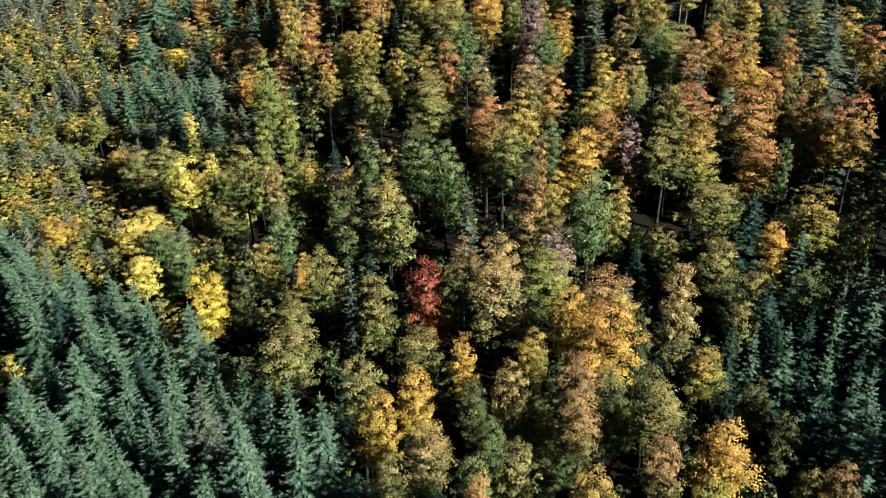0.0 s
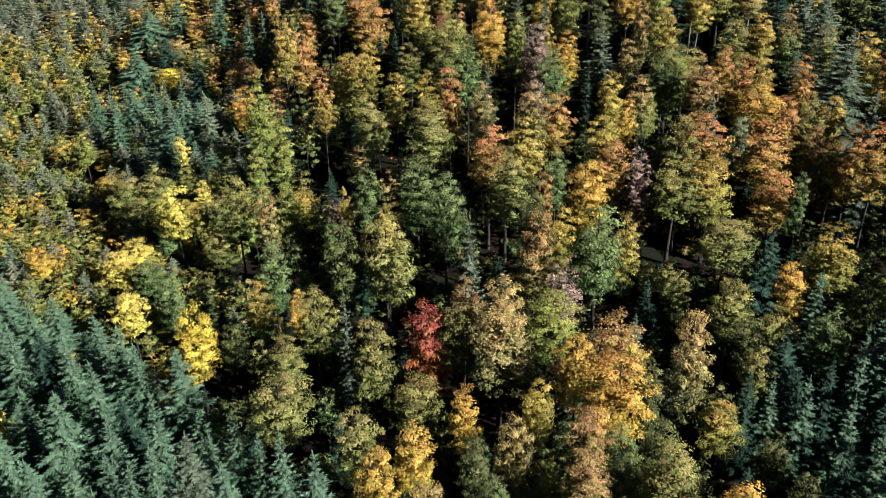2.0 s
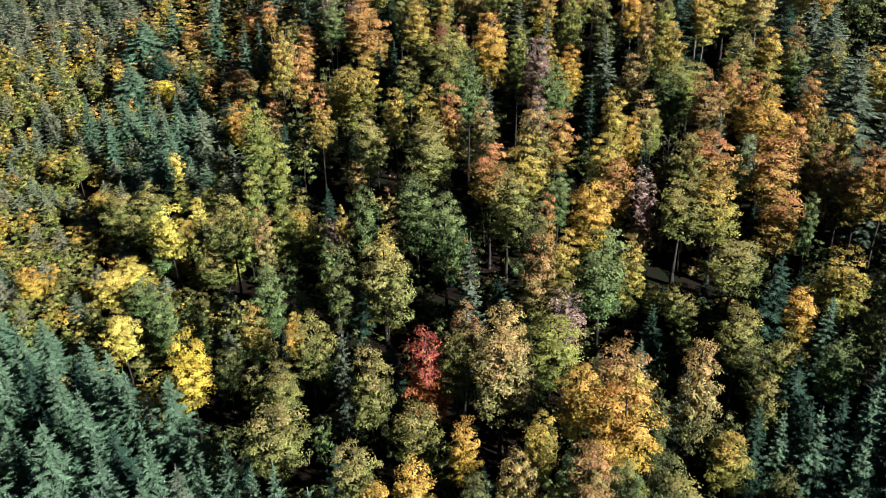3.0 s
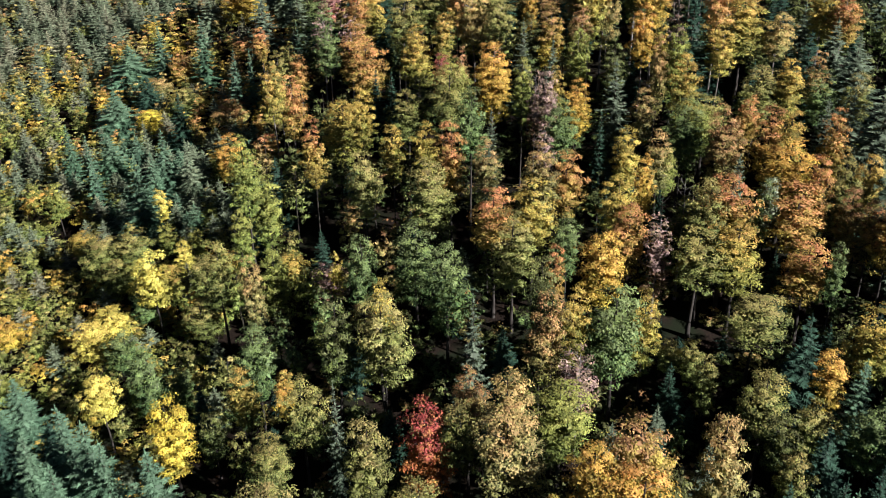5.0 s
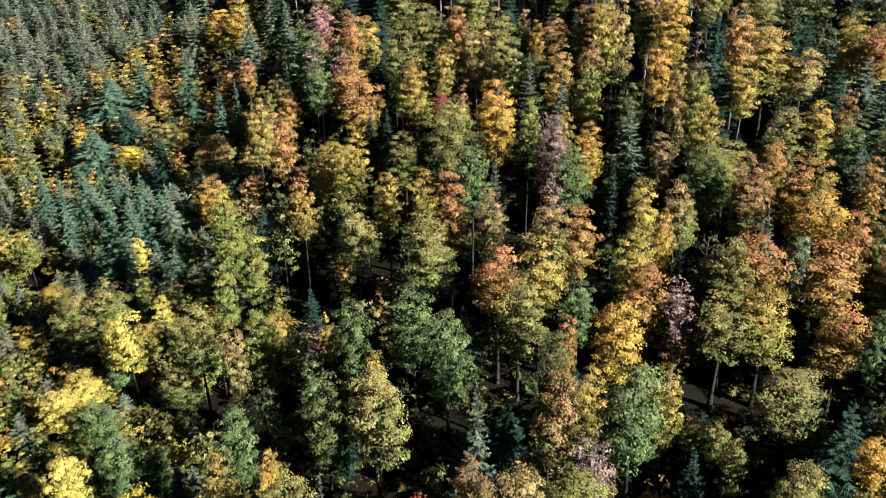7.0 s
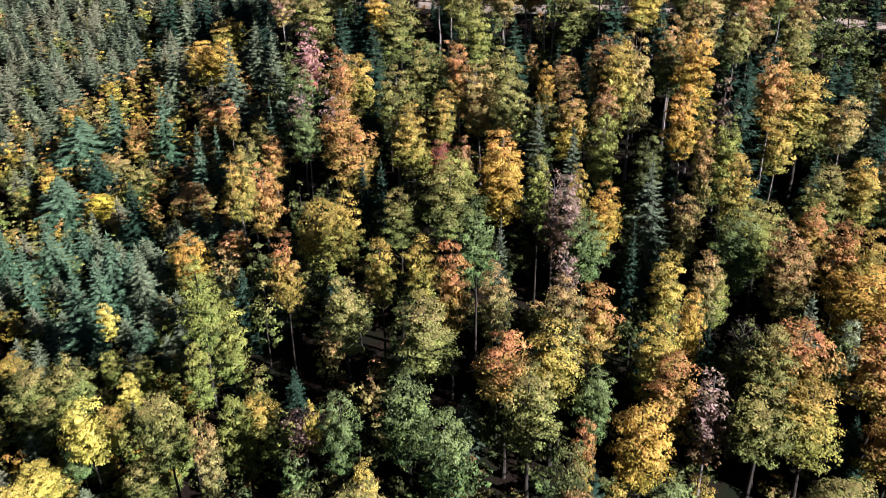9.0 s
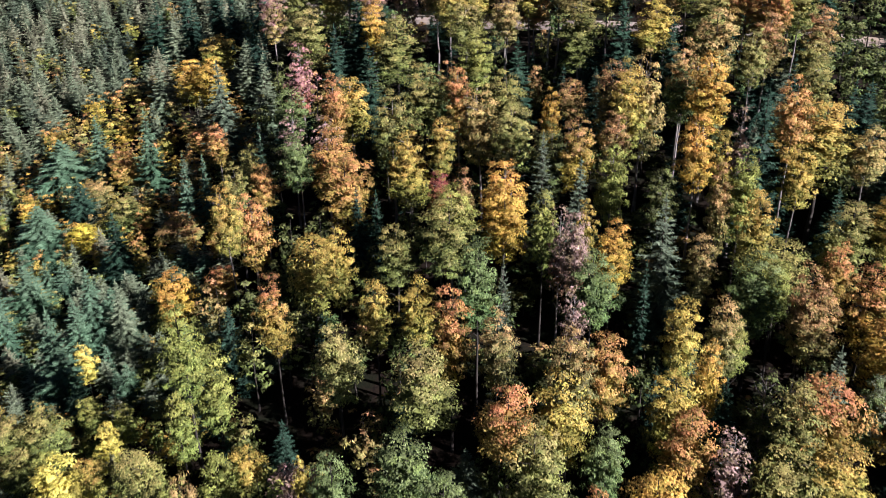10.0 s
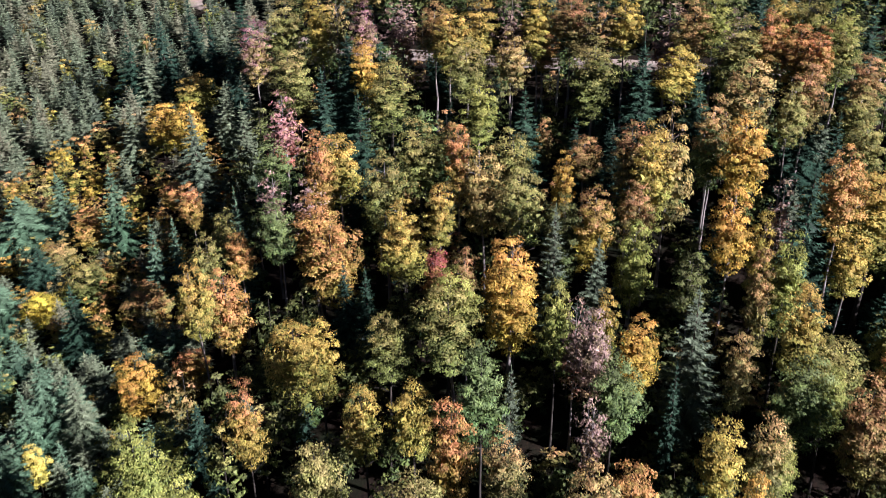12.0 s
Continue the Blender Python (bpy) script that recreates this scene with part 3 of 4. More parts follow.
tree("spruce", "grey", 79.6, 213.0, 32.1, 6.43)
tree("spruce", "grey", 74.4, 215.6, 27.4, 4.6)
tree("beech", "gold", 85.0, 219.3, 27.4, 3.53)
tree("beech", "olive", 68.7, 199.3, 28.5, 2.8)
tree("beech", "gold", 73.4, 199.9, 27.6, 2.81)
tree("spruce", "grey", 78.7, 194.2, 32.1, 3.75)
tree("beech", "orange", 74.8, 189.6, 29.0, 2.94)
tree("beech", "rust", 73.3, 194.1, 23.3, 2.78)
tree("beech", "rust", 69.5, 195.7, 24.8, 2.8)
tree("beech", "orange", 78.8, 188.9, 29.2, 3.42)
tree("beech", "green", 64.0, 183.7, 24.5, 1.71)
tree("beech", "orange", 60.6, 187.6, 21.5, 4.1)
tree("bushy", "yellow", -68.0, 194.9, 12.8, 3.45, 9.2)
tree("bushy", "yellow", -65.6, 201.7, 10.4, 3.42)
tree("bushy", "yellow", -60.1, 175.3, 19.4, 2.94, 11.8)
tree("bushy", "green", -60.7, 191.6, 13.0, 3.29)
tree("bushy", "green", -52.3, 177.9, 19.5, 3.79)
tree("beech", "bright", -44.5, 161.1, 24.7, 3.73, 16.9)
tree("beech", "gold", -34.0, 168.4, 23.6, 2.7, 13.8)
tree("beech", "green", -31.6, 169.7, 30.5, 3.07, 15.7)
tree("beech", "olive", -27.6, 153.3, 23.5, 3.02, 11.8)
tree("beech", "golim", -26.9, 141.2, 26.5, 4.49, 14.5)
tree("beech", "golim", -11.7, 176.3, 28.1, 4.44, 20.2)
tree("beech", "dark", -19.5, 177.5, 26.9, 3.35, 18.8)
tree("beech", "olive", -23.4, 161.3, 26.3, 3.26)
tree("spruce", "grey", -17.9, 157.3, 28.3, 1.88)
tree("beech", "golim", -13.0, 149.4, 28.2, 3.29, 16.3)
tree("beech", "red", -4.1, 151.5, 28.9, 3.59, 20.8)
tree("beech", "rust", 2.2, 159.6, 25.7, 2.75, 13.6)
tree("beech", "olive", 0.6, 151.9, 27.5, 2.84, 13.8)
tree("beech", "tan", 8.1, 152.9, 30.8, 3.67, 15.4)
tree("beech", "tan", 7.7, 146.6, 30.3, 4.85, 15.6)
tree("beech", "rust", 15.0, 169.9, 30.4, 3.43, 18.7)
tree("beech", "gold", 19.0, 169.5, 31.1, 2.41, 15.6)
tree("sparse", "mauve", 19.3, 164.6, 24.2, 3.32)
tree("beech", "lime", 15.9, 158.3, 23.3, 4.58)
tree("beech", "green", 25.5, 169.9, 30.8, 4.5, 19.7)
tree("beech", "gold", 31.4, 176.4, 24.1, 2.53, 17.4)
tree("beech", "rustam", 25.0, 142.0, 31.2, 4.72, 15.6)
tree("beech", "amber", 18.7, 140.0, 29.8, 3.55, 14.9)
tree("beech", "amber", 24.4, 135.9, 29.1, 5.05, 15.7)
tree("beech", "tan", 36.8, 142.7, 30.9, 3.39, 22.2)
tree("bushy", "olive", 36.5, 179.3, 10.4, 2.13)
tree("bushy", "olive", 39.8, 176.6, 12.7, 2.33)
tree("beech", "golim", 49.7, 176.8, 20.8, 4.54, 10.4)
tree("spruce", "fir", 53.1, 162.8, 28.2, 4.71)
tree("beech", "amber", 56.9, 161.4, 22.8, 3.15)
tree("spruce", "spruce", 61.2, 159.1, 22.4, 3.23)
tree("beech", "gold", 65.5, 167.5, 25.1, 4.0)
tree("beech", "olive", 46.4, 158.0, 23.2, 3.56)
tree("bushy", "olive", 53.8, 155.7, 18.6, 3.37)
tree("bushy", "green", 61.5, 152.0, 20.8, 3.49)
tree("spruce", "spruce", 67.8, 147.4, 24.9, 3.04)
tree("spruce", "spruce", 61.7, 139.6, 28.3, 2.38)
tree("bushy", "olive", 48.6, 146.1, 19.4, 2.72)
tree("spruce", "spruce", -77.3, 171.1, 21.1, 3.86)
tree("spruce", "spruce", -74.8, 175.9, 17.9, 3.95)
tree("spruce", "spruce", -62.0, 162.0, 24.0, 3.99)
tree("spruce", "spruce", -56.2, 156.5, 25.4, 4.62)
tree("spruce", "spruce", -45.1, 150.5, 24.7, 4.64)
tree("spruce", "spruce", -46.8, 139.7, 25.8, 3.03)
tree("spruce", "spruce", -62.0, 140.5, 26.5, 5.12)
tree("spruce", "spruce", -70.5, 135.9, 25.0, 4.5)
tree("spruce", "spruce", -52.6, 132.0, 21.6, 2.56)
tree("spruce", "spruce", -47.6, 127.4, 23.5, 2.88)
tree("spruce", "spruce", -42.4, 123.4, 23.4, 3.08)
tree("spruce", "grey", -39.3, 130.1, 26.5, 4.19)
tree("spruce", "spruce", -38.2, 137.6, 18.6, 3.06)
tree("spruce", "spruce", -31.8, 119.8, 29.9, 4.42)
tree("spruce", "spruce", -34.9, 141.2, 19.7, 2.4)
tree("spruce", "spruce", -28.8, 130.7, 24.4, 2.38)
tree("spruce", "spruce", -25.4, 129.6, 25.5, 3.01)
tree("spruce", "spruce", -23.0, 118.6, 27.6, 3.32)
tree("spruce", "spruce", -19.4, 121.7, 28.5, 3.98)
tree("beech", "golim", -14.4, 131.5, 26.8, 3.3, 14.8)
tree("beech", "amber", -11.2, 124.2, 26.4, 3.19, 17.3)
tree("beech", "olive", -5.7, 145.7, 19.3, 4.07, 13.9)
tree("beech", "amber", -5.6, 127.5, 26.9, 3.15, 13.4)
tree("beech", "tan", -3.5, 115.7, 27.8, 3.35, 14.2)
tree("beech", "amber", 1.6, 134.3, 27.5, 2.19, 13.8)
tree("beech", "dark", 2.9, 124.6, 27.3, 2.42, 13.7)
tree("beech", "gold", 12.7, 134.0, 27.2, 2.61, 13.6)
tree("beech", "tan", 8.9, 128.1, 27.2, 2.8, 16.8)
tree("beech", "rust", 18.7, 125.7, 29.5, 2.98, 14.8)
tree("beech", "rust", 18.6, 120.1, 27.3, 3.08, 13.7)
tree("beech", "green", 23.6, 125.9, 25.6, 2.59)
tree("bushy", "lime", 28.3, 136.8, 8.4, 1.92)
tree("beech", "olive", 29.9, 120.1, 26.7, 3.88, 13.3)
tree("beech", "rust", 28.7, 109.4, 28.9, 2.73, 14.4)
tree("beech", "amber", 38.2, 113.1, 25.7, 4.38, 14.2)
tree("bushy", "gold", 40.4, 134.9, 19.5, 3.2, 9.9)
tree("bushy", "dark", 47.2, 129.3, 18.4, 2.54)
tree("spruce", "fir", 44.8, 138.3, 22.0, 2.83)
tree("spruce", "spruce", 52.9, 135.8, 22.8, 2.91)
tree("spruce", "spruce", 56.1, 127.1, 27.2, 2.75)
tree("spruce", "spruce", 58.3, 120.9, 27.5, 3.26)
tree("spruce", "fir", 54.9, 122.0, 23.7, 2.84)
tree("spruce", "spruce", 48.3, 137.4, 21.1, 2.28)
tree("beech", "olive", -0.4, 236.8, 27.7, 4.17, 14.3)
tree("beech", "amber", 9.0, 241.2, 25.5, 3.63, 15.7)
tree("beech", "gold", 63.0, 213.3, 26.8, 2.68)
tree("sapling", "spruce", -92.6, 201.4, 11.8, 2.32)
tree("bushy", "amber", -86.0, 199.7, 11.2, 2.76)
tree("spruce", "fir", 52.1, 137.9, 22.5, 2.67)
tree("spruce", "fir", -70.4, 340.2, 21.0, 4.04)
tree("spruce", "fir", -63.6, 343.0, 25.1, 3.39)
tree("spruce", "fir", -52.7, 343.3, 22.2, 2.62)
tree("spruce", "fir", -44.8, 327.5, 23.1, 2.84)
tree("spruce", "spruce", -58.1, 338.4, 18.3, 2.21)
tree("spruce", "spruce", -66.6, 339.3, 17.6, 3.41)
tree("spruce", "spruce", -45.5, 318.8, 19.0, 3.03)
tree("spruce", "spruce", -39.3, 303.4, 22.4, 3.4)
tree("spruce", "grey", -47.8, 297.7, 25.3, 4.07)
tree("spruce", "spruce", -66.2, 319.6, 16.3, 2.95)
tree("bushy", "amber", -58.6, 318.0, 16.8, 3.88)
tree("bushy", "amber", -52.7, 314.3, 18.2, 3.32)
tree("bushy", "gold", -55.7, 334.0, 13.4, 4.78)
tree("tall", "rustgo", -39.9, 326.1, 28.6, 3.21)
tree("beech", "golim", -33.9, 332.4, 28.2, 4.32)
tree("beech", "golim", -30.6, 313.9, 26.5, 4.16)
tree("sparse", "redmauve", -29.9, 294.2, 29.8, 3.45)
tree("spruce", "spruce", -34.9, 268.5, 27.2, 1.93)
tree("bushy", "olive", -38.2, 273.0, 20.8, 2.68)
tree("tall", "olive", -38.9, 261.3, 24.8, 2.36)
tree("tall", "orange", -34.7, 264.7, 21.9, 2.51)
tree("tall", "gold", -38.6, 250.0, 28.8, 2.86, 15.5)
tree("tall", "orange", -35.6, 255.5, 21.9, 3.7, 15.8)
tree("spruce", "spruce", -61.5, 287.8, 22.7, 3.33)
tree("spruce", "spruce", -74.0, 294.0, 18.9, 3.45)
tree("sapling", "fir", -84.9, 299.8, 10.2, 3.01)
tree("spruce", "fir", -74.7, 279.8, 13.3, 4.28)
tree("spruce", "spruce", -51.2, 273.5, 21.1, 1.93)
tree("spruce", "spruce", -47.7, 274.7, 19.7, 1.94)
tree("sapling", "spruce", -53.2, 277.4, 12.0, 1.92)
tree("bushy", "orange", -68.4, 290.5, 12.7, 3.44)
tree("tall", "orange", -45.8, 281.0, 21.7, 2.26)
tree("bushy", "olive", -65.2, 275.5, 11.7, 3.36)
tree("tall", "green", -27.4, 263.0, 27.4, 3.16)
tree("sparse", "mauve", -29.7, 273.6, 26.4, 2.36)
tree("spruce", "fir", -19.5, 316.0, 26.5, 5.16)
tree("spruce", "fir", -23.9, 306.5, 25.5, 3.87)
tree("spruce", "fir", -15.8, 291.1, 28.1, 4.06)
tree("tall", "amber", -16.4, 314.6, 26.3, 3.02)
tree("tall", "rustgo", -16.7, 322.7, 28.9, 3.08)
tree("sparse", "mauve", -9.2, 325.8, 27.9, 3.89)
tree("beech", "olive", -11.0, 304.9, 26.3, 4.47)
tree("tall", "gold", 1.0, 314.3, 29.0, 3.7)
tree("tall", "golim", 3.9, 302.2, 28.1, 3.78)
tree("tall", "lime", 6.0, 285.6, 28.8, 3.41)
tree("tall", "tan", 11.9, 300.1, 28.8, 3.15)
tree("tall", "orange", 19.3, 317.4, 18.8, 3.45)
tree("spruce", "fir", 13.8, 288.2, 23.7, 3.99)
tree("bushy", "rust", 17.4, 289.2, 17.4, 1.7)
tree("tall", "olive", 26.1, 294.2, 28.2, 4.29)
tree("spruce", "fir", 34.1, 289.3, 28.0, 4.64)
tree("tall", "gold", 40.7, 290.7, 25.9, 3.78)
tree("tall", "olive", 51.2, 291.2, 29.0, 4.38)
tree("beech", "tan", 48.5, 273.3, 31.1, 4.23)
tree("tall", "orange", 55.9, 291.1, 29.0, 2.95)
tree("tall", "orange", 60.1, 288.6, 27.6, 3.36)
tree("tall", "orange", 63.2, 286.3, 27.4, 2.47)
tree("tall", "rust", 58.3, 275.3, 28.4, 3.27)
tree("beech", "lime", 67.9, 293.7, 28.9, 4.51)
tree("tall", "golim", 55.1, 271.5, 27.2, 2.52)
tree("spruce", "fir", 59.1, 276.7, 21.1, 4.42)
tree("spruce", "fir", 61.8, 268.6, 22.9, 2.91)
tree("tall", "orange", 54.7, 244.9, 34.5, 3.2)
tree("tall", "rust", 28.2, 260.7, 31.3, 3.36, 16.4)
tree("tall", "tan", 33.7, 260.6, 31.6, 3.68, 21.4)
tree("tall", "gold", 30.5, 256.9, 33.3, 3.03, 18.4)
tree("tall", "rust", 41.6, 267.6, 28.8, 2.87, 14.8)
tree("tall", "amber", 45.2, 260.7, 30.2, 3.59, 15.9)
tree("tall", "green", 41.1, 265.1, 24.9, 3.18)
tree("tall", "amber", 40.1, 245.3, 29.6, 3.04, 14.8)
tree("beech", "gold", 42.2, 237.5, 32.6, 1.86)
tree("spruce", "fir", 49.5, 242.3, 34.7, 4.4)
tree("sparse", "mauve", 47.6, 246.6, 29.8, 2.76)
tree("tall", "gold", 54.9, 238.9, 26.5, 2.87)
tree("beech", "rust", 41.5, 233.7, 30.2, 1.93)
tree("beech", "lime", 45.4, 234.7, 30.8, 2.68)
tree("beech", "gold", 45.3, 226.5, 30.6, 2.97)
tree("spruce", "grey", 32.6, 230.1, 28.3, 3.93)
tree("tall", "lime", 27.2, 247.0, 25.2, 2.73, 16.1)
tree("beech", "gold", 21.4, 233.9, 26.9, 1.63)
tree("tall", "rustam", 21.4, 250.6, 28.7, 3.08, 14.3)
tree("spruce", "grey", 21.5, 244.5, 25.1, 3.11)
tree("tall", "orange", -21.1, 272.7, 32.1, 2.93, 16.1)
tree("tall", "gold", -18.6, 276.5, 29.3, 3.75, 14.7)
tree("tall", "olive", -10.2, 268.2, 28.9, 3.66, 14.4)
tree("beech", "olive", -4.8, 276.1, 29.2, 3.99, 14.7)
tree("tall", "orange", 1.6, 273.6, 29.3, 2.74, 16.1)
tree("tall", "tan", 5.9, 262.9, 30.3, 3.64, 16.4)
tree("tall", "olive", 10.5, 269.4, 28.5, 3.76, 14.2)
tree("tall", "golim", 11.2, 259.1, 28.5, 3.41, 14.2)
tree("tall", "gold", -7.3, 260.3, 25.7, 2.8, 12.8)
tree("beech", "gold", -7.1, 260.2, 21.5, 4.08, 11.1)
tree("tall", "red2", -1.7, 250.6, 23.4, 2.27, 11.7)
tree("tall", "rust", 2.4, 244.7, 26.8, 1.93, 13.4)
tree("tall", "lime", 0.6, 241.0, 27.0, 3.55, 13.5)
tree("tall", "amber", 8.9, 247.1, 25.8, 3.82, 15.9)
tree("beech", "lime", 14.4, 232.5, 30.3, 2.22, 15.2)
tree("sparse", "mauve", 17.0, 231.9, 27.9, 2.12)
tree("spruce", "grey", 15.7, 249.4, 27.7, 3.05)
tree("tall", "gold", -1.0, 260.3, 27.4, 2.67)
tree("spruce", "fir", -16.4, 255.4, 19.3, 2.38)
tree("spruce", "fir", -12.7, 251.8, 20.4, 2.32)
tree("beech", "orange", -20.9, 263.3, 26.9, 4.1, 15.7)
tree("beech", "orange", -18.2, 258.5, 24.5, 4.12, 15.4)
tree("sparse", "mauve", -22.4, 266.5, 27.8, 3.29)
tree("tall", "amber", 18.0, 261.8, 27.8, 1.77)
tree("tall", "rust", 23.2, 277.0, 19.7, 3.02)
tree("beech", "gold", 18.8, 105.0, 28.5, 3.23)
tree("beech", "green", 2.9, 108.6, 28.6, 2.7)
tree("beech", "orange", 3.2, 104.8, 28.5, 2.73)
tree("beech", "golim", 8.7, 111.0, 28.5, 2.9)
tree("beech", "lime", 34.1, 103.3, 27.4, 2.61)
tree("beech", "rust", 53.9, 109.0, 21.9, 2.73)
tree("bushy", "olive", 50.1, 110.6, 19.7, 2.54)
tree("spruce", "spruce", -51.7, 122.9, 24.2, 2.94)
tree("spruce", "spruce", -55.5, 119.6, 24.1, 3.9)
tree("spruce", "spruce", -63.6, 129.2, 24.1, 3.97)
tree("spruce", "spruce", -28.0, 113.8, 24.1, 3.15)
tree("spruce", "spruce", -80.9, 166.0, 24.2, 3.9)
tree("spruce", "spruce", -76.7, 160.8, 24.1, 3.81)
tree("spruce", "spruce", -65.7, 156.5, 24.1, 3.89)
tree("spruce", "spruce", -52.9, 153.4, 24.2, 3.24)
tree("spruce", "spruce", -59.4, 149.7, 24.2, 3.48)
tree("spruce", "spruce", -69.3, 144.9, 24.2, 3.42)
tree("spruce", "spruce", -53.6, 137.9, 24.1, 3.43)
tree("spruce", "spruce", -57.6, 130.5, 24.2, 3.32)
tree("spruce", "spruce", -65.2, 120.4, 24.2, 2.91)
tree("spruce", "spruce", -45.8, 114.4, 24.1, 3.05)
tree("spruce", "spruce", -35.5, 112.4, 24.1, 3.01)
tree("spruce", "spruce", -45.1, 130.5, 24.1, 3.04)
tree("bushy", "yellow", -79.7, 152.7, 15.3, 2.4)
tree("beech", "olive", -8.8, 112.1, 26.2, 2.69)
tree("spruce", "spruce", 62.7, 125.2, 24.1, 2.74)
tree("spruce", "spruce", 69.7, 145.2, 24.1, 3.15)
tree("spruce", "fir", 57.7, 140.1, 21.9, 2.7)
tree("bushy", "dark", 49.1, 120.6, 19.8, 2.5)
tree("spruce", "spruce", 60.0, 115.4, 24.1, 2.49)
tree("beech", "orange", 89.0, 214.1, 26.4, 3.34)
tree("bushy", "lime", 75.7, 166.8, 19.8, 1.64)
tree("beech", "dark", 68.0, 157.2, 21.9, 2.43)
tree("bushy", "dark", 48.2, 152.9, 19.8, 2.8)
tree("bushy", "olive", 40.3, 168.5, 17.5, 2.01)
tree("beech", "amber", 20.4, 129.0, 26.2, 2.91)
tree("tall", "gold", -26.5, 330.0, 28.6, 3.57)
tree("sparse", "tan", -22.7, 327.4, 29.7, 2.61)
tree("tall", "rust", -2.0, 319.2, 28.5, 3.78)
tree("tall", "gold", 6.8, 317.4, 28.6, 4.37)
tree("sparse", "mauve", 12.6, 314.6, 29.7, 2.82)
tree("tall", "gold", 18.0, 313.8, 28.5, 3.67)
tree("tall", "rust", 23.6, 311.9, 28.5, 3.88)
tree("sparse", "rust", 28.8, 307.5, 29.7, 3.55)
tree("tall", "gold", 34.0, 307.4, 28.5, 3.31)
tree("sparse", "mauve", 41.0, 303.6, 28.5, 3.83)
tree("tall", "rust", 45.0, 300.9, 28.5, 3.44)
tree("tall", "lime", 49.0, 301.0, 28.5, 3.43)
tree("sparse", "mauve", 51.1, 294.8, 28.5, 2.79)
tree("spruce", "fir", 57.6, 304.9, 26.3, 3.84)
tree("tall", "gold", 60.1, 298.4, 28.5, 3.16)
tree("tall", "olive", 64.1, 296.9, 28.5, 3.92)
tree("tall", "olive", 68.2, 289.9, 26.4, 3.27)
tree("tall", "rust", 69.1, 279.3, 26.3, 3.12)
tree("tall", "olive", 66.4, 273.3, 24.1, 3.06)
tree("spruce", "fir", 77.1, 300.5, 24.1, 3.77)
tree("tall", "olive", 63.9, 262.1, 26.4, 2.89)
tree("spruce", "fir", -57.4, 346.6, 24.2, 3.29)
tree("spruce", "fir", -46.1, 347.2, 24.1, 3.55)
tree("spruce", "fir", 43.8, 288.0, 22.0, 3.64)
tree("tall", "rust", 28.0, 253.2, 26.4, 2.54)
tree("tall", "dark", 33.5, 238.3, 26.2, 2.62)
tree("tall", "dark", 17.2, 252.0, 27.4, 3.09)
tree("beech", "gold", -18.0, 234.0, 28.5, 2.69, 15.1)
tree("beech", "lime", 14.2, 126.0, 21.9, 2.43)
tree("beech", "green", 16.0, 127.0, 26.3, 2.31)
tree("beech", "green", 5.7, 122.2, 22.0, 2.2)
tree("beech", "dark", 29.2, 137.4, 26.4, 2.52)
tree("beech", "dark", 29.7, 127.9, 24.2, 2.71)
tree("beech", "green", 24.3, 123.9, 21.8, 2.87)
tree("bushy", "green", 12.1, 126.8, 15.3, 2.83)
tree("bushy", "green", 16.9, 121.7, 15.3, 2.48)
tree("bushy", "dark", 13.4, 120.4, 15.3, 2.47)
tree("bushy", "lime", -58.6, 222.8, 12.0, 2.39)
tree("bushy", "lime", -52.3, 220.6, 12.1, 2.09)
tree("bushy", "yellow", -54.4, 217.3, 12.0, 2.07)
tree("bushy", "gold", -77.2, 225.1, 10.9, 2.99)
tree("bushy", "lime", -62.5, 212.5, 12.0, 2.99)
tree("bushy", "gold", -55.5, 210.3, 12.0, 2.83)
tree("bushy", "olive", -49.0, 210.0, 13.1, 2.95)
tree("bushy", "olive", -67.6, 213.4, 12.0, 3.42)
tree("bushy", "gold", -30.8, 208.0, 13.1, 3.05)
tree("bushy", "green", -59.5, 204.4, 13.1, 3.04)
tree("bushy", "olive", -47.4, 198.2, 13.2, 3.48)
tree("bushy", "green", -47.6, 180.9, 13.1, 2.43)
tree("bushy", "dark", -39.6, 167.4, 15.4, 2.52)
tree("bushy", "amber", -28.8, 175.3, 13.1, 2.01)
tree("beech", "gold", 61.1, 246.5, 28.5, 5.05)
tree("tall", "tan", 67.9, 244.2, 25.2, 3.28)
tree("beech", "golim", 60.9, 229.7, 24.2, 3.73)
tree("beech", "gold", 66.4, 228.9, 25.2, 3.23)
tree("tall", "gold", 78.9, 252.5, 26.3, 3.87)
tree("tall", "orange", 82.3, 248.0, 26.4, 3.56)
tree("spruce", "grey", 74.7, 250.7, 23.0, 4.26)
tree("spruce", "grey", 79.6, 244.1, 23.1, 4.66)
tree("spruce", "grey", 82.6, 238.6, 23.0, 5.39)
tree("bushy", "rust", 74.5, 237.2, 20.8, 2.48)
tree("beech", "green", 72.9, 228.5, 23.1, 3.24)
tree("beech", "golim", 79.1, 226.2, 24.1, 2.97)
tree("spruce", "grey", 72.2, 221.5, 22.0, 3.4)
tree("spruce", "fir", 72.8, 260.6, 21.9, 4.24)
tree("spruce", "fir", 73.9, 242.1, 21.9, 4.65)
tree("spruce", "spruce", -82.0, 293.1, 15.3, 6.29)
tree("spruce", "spruce", -80.7, 271.6, 14.3, 5.52)
tree("spruce", "spruce", -78.0, 253.6, 14.3, 4.46)
tree("spruce", "spruce", -60.2, 247.1, 13.2, 3.99)
tree("bushy", "orange", -41.6, 250.7, 12.0, 2.9)
tree("bushy", "orange", -52.8, 299.0, 9.8, 3.85)
tree("bushy", "tan", -73.6, 285.2, 9.8, 3.72)
tree("bushy", "rust", -52.7, 270.9, 9.8, 4.25)
tree("beech", "green", -31.7, 289.9, 22, 3.67)
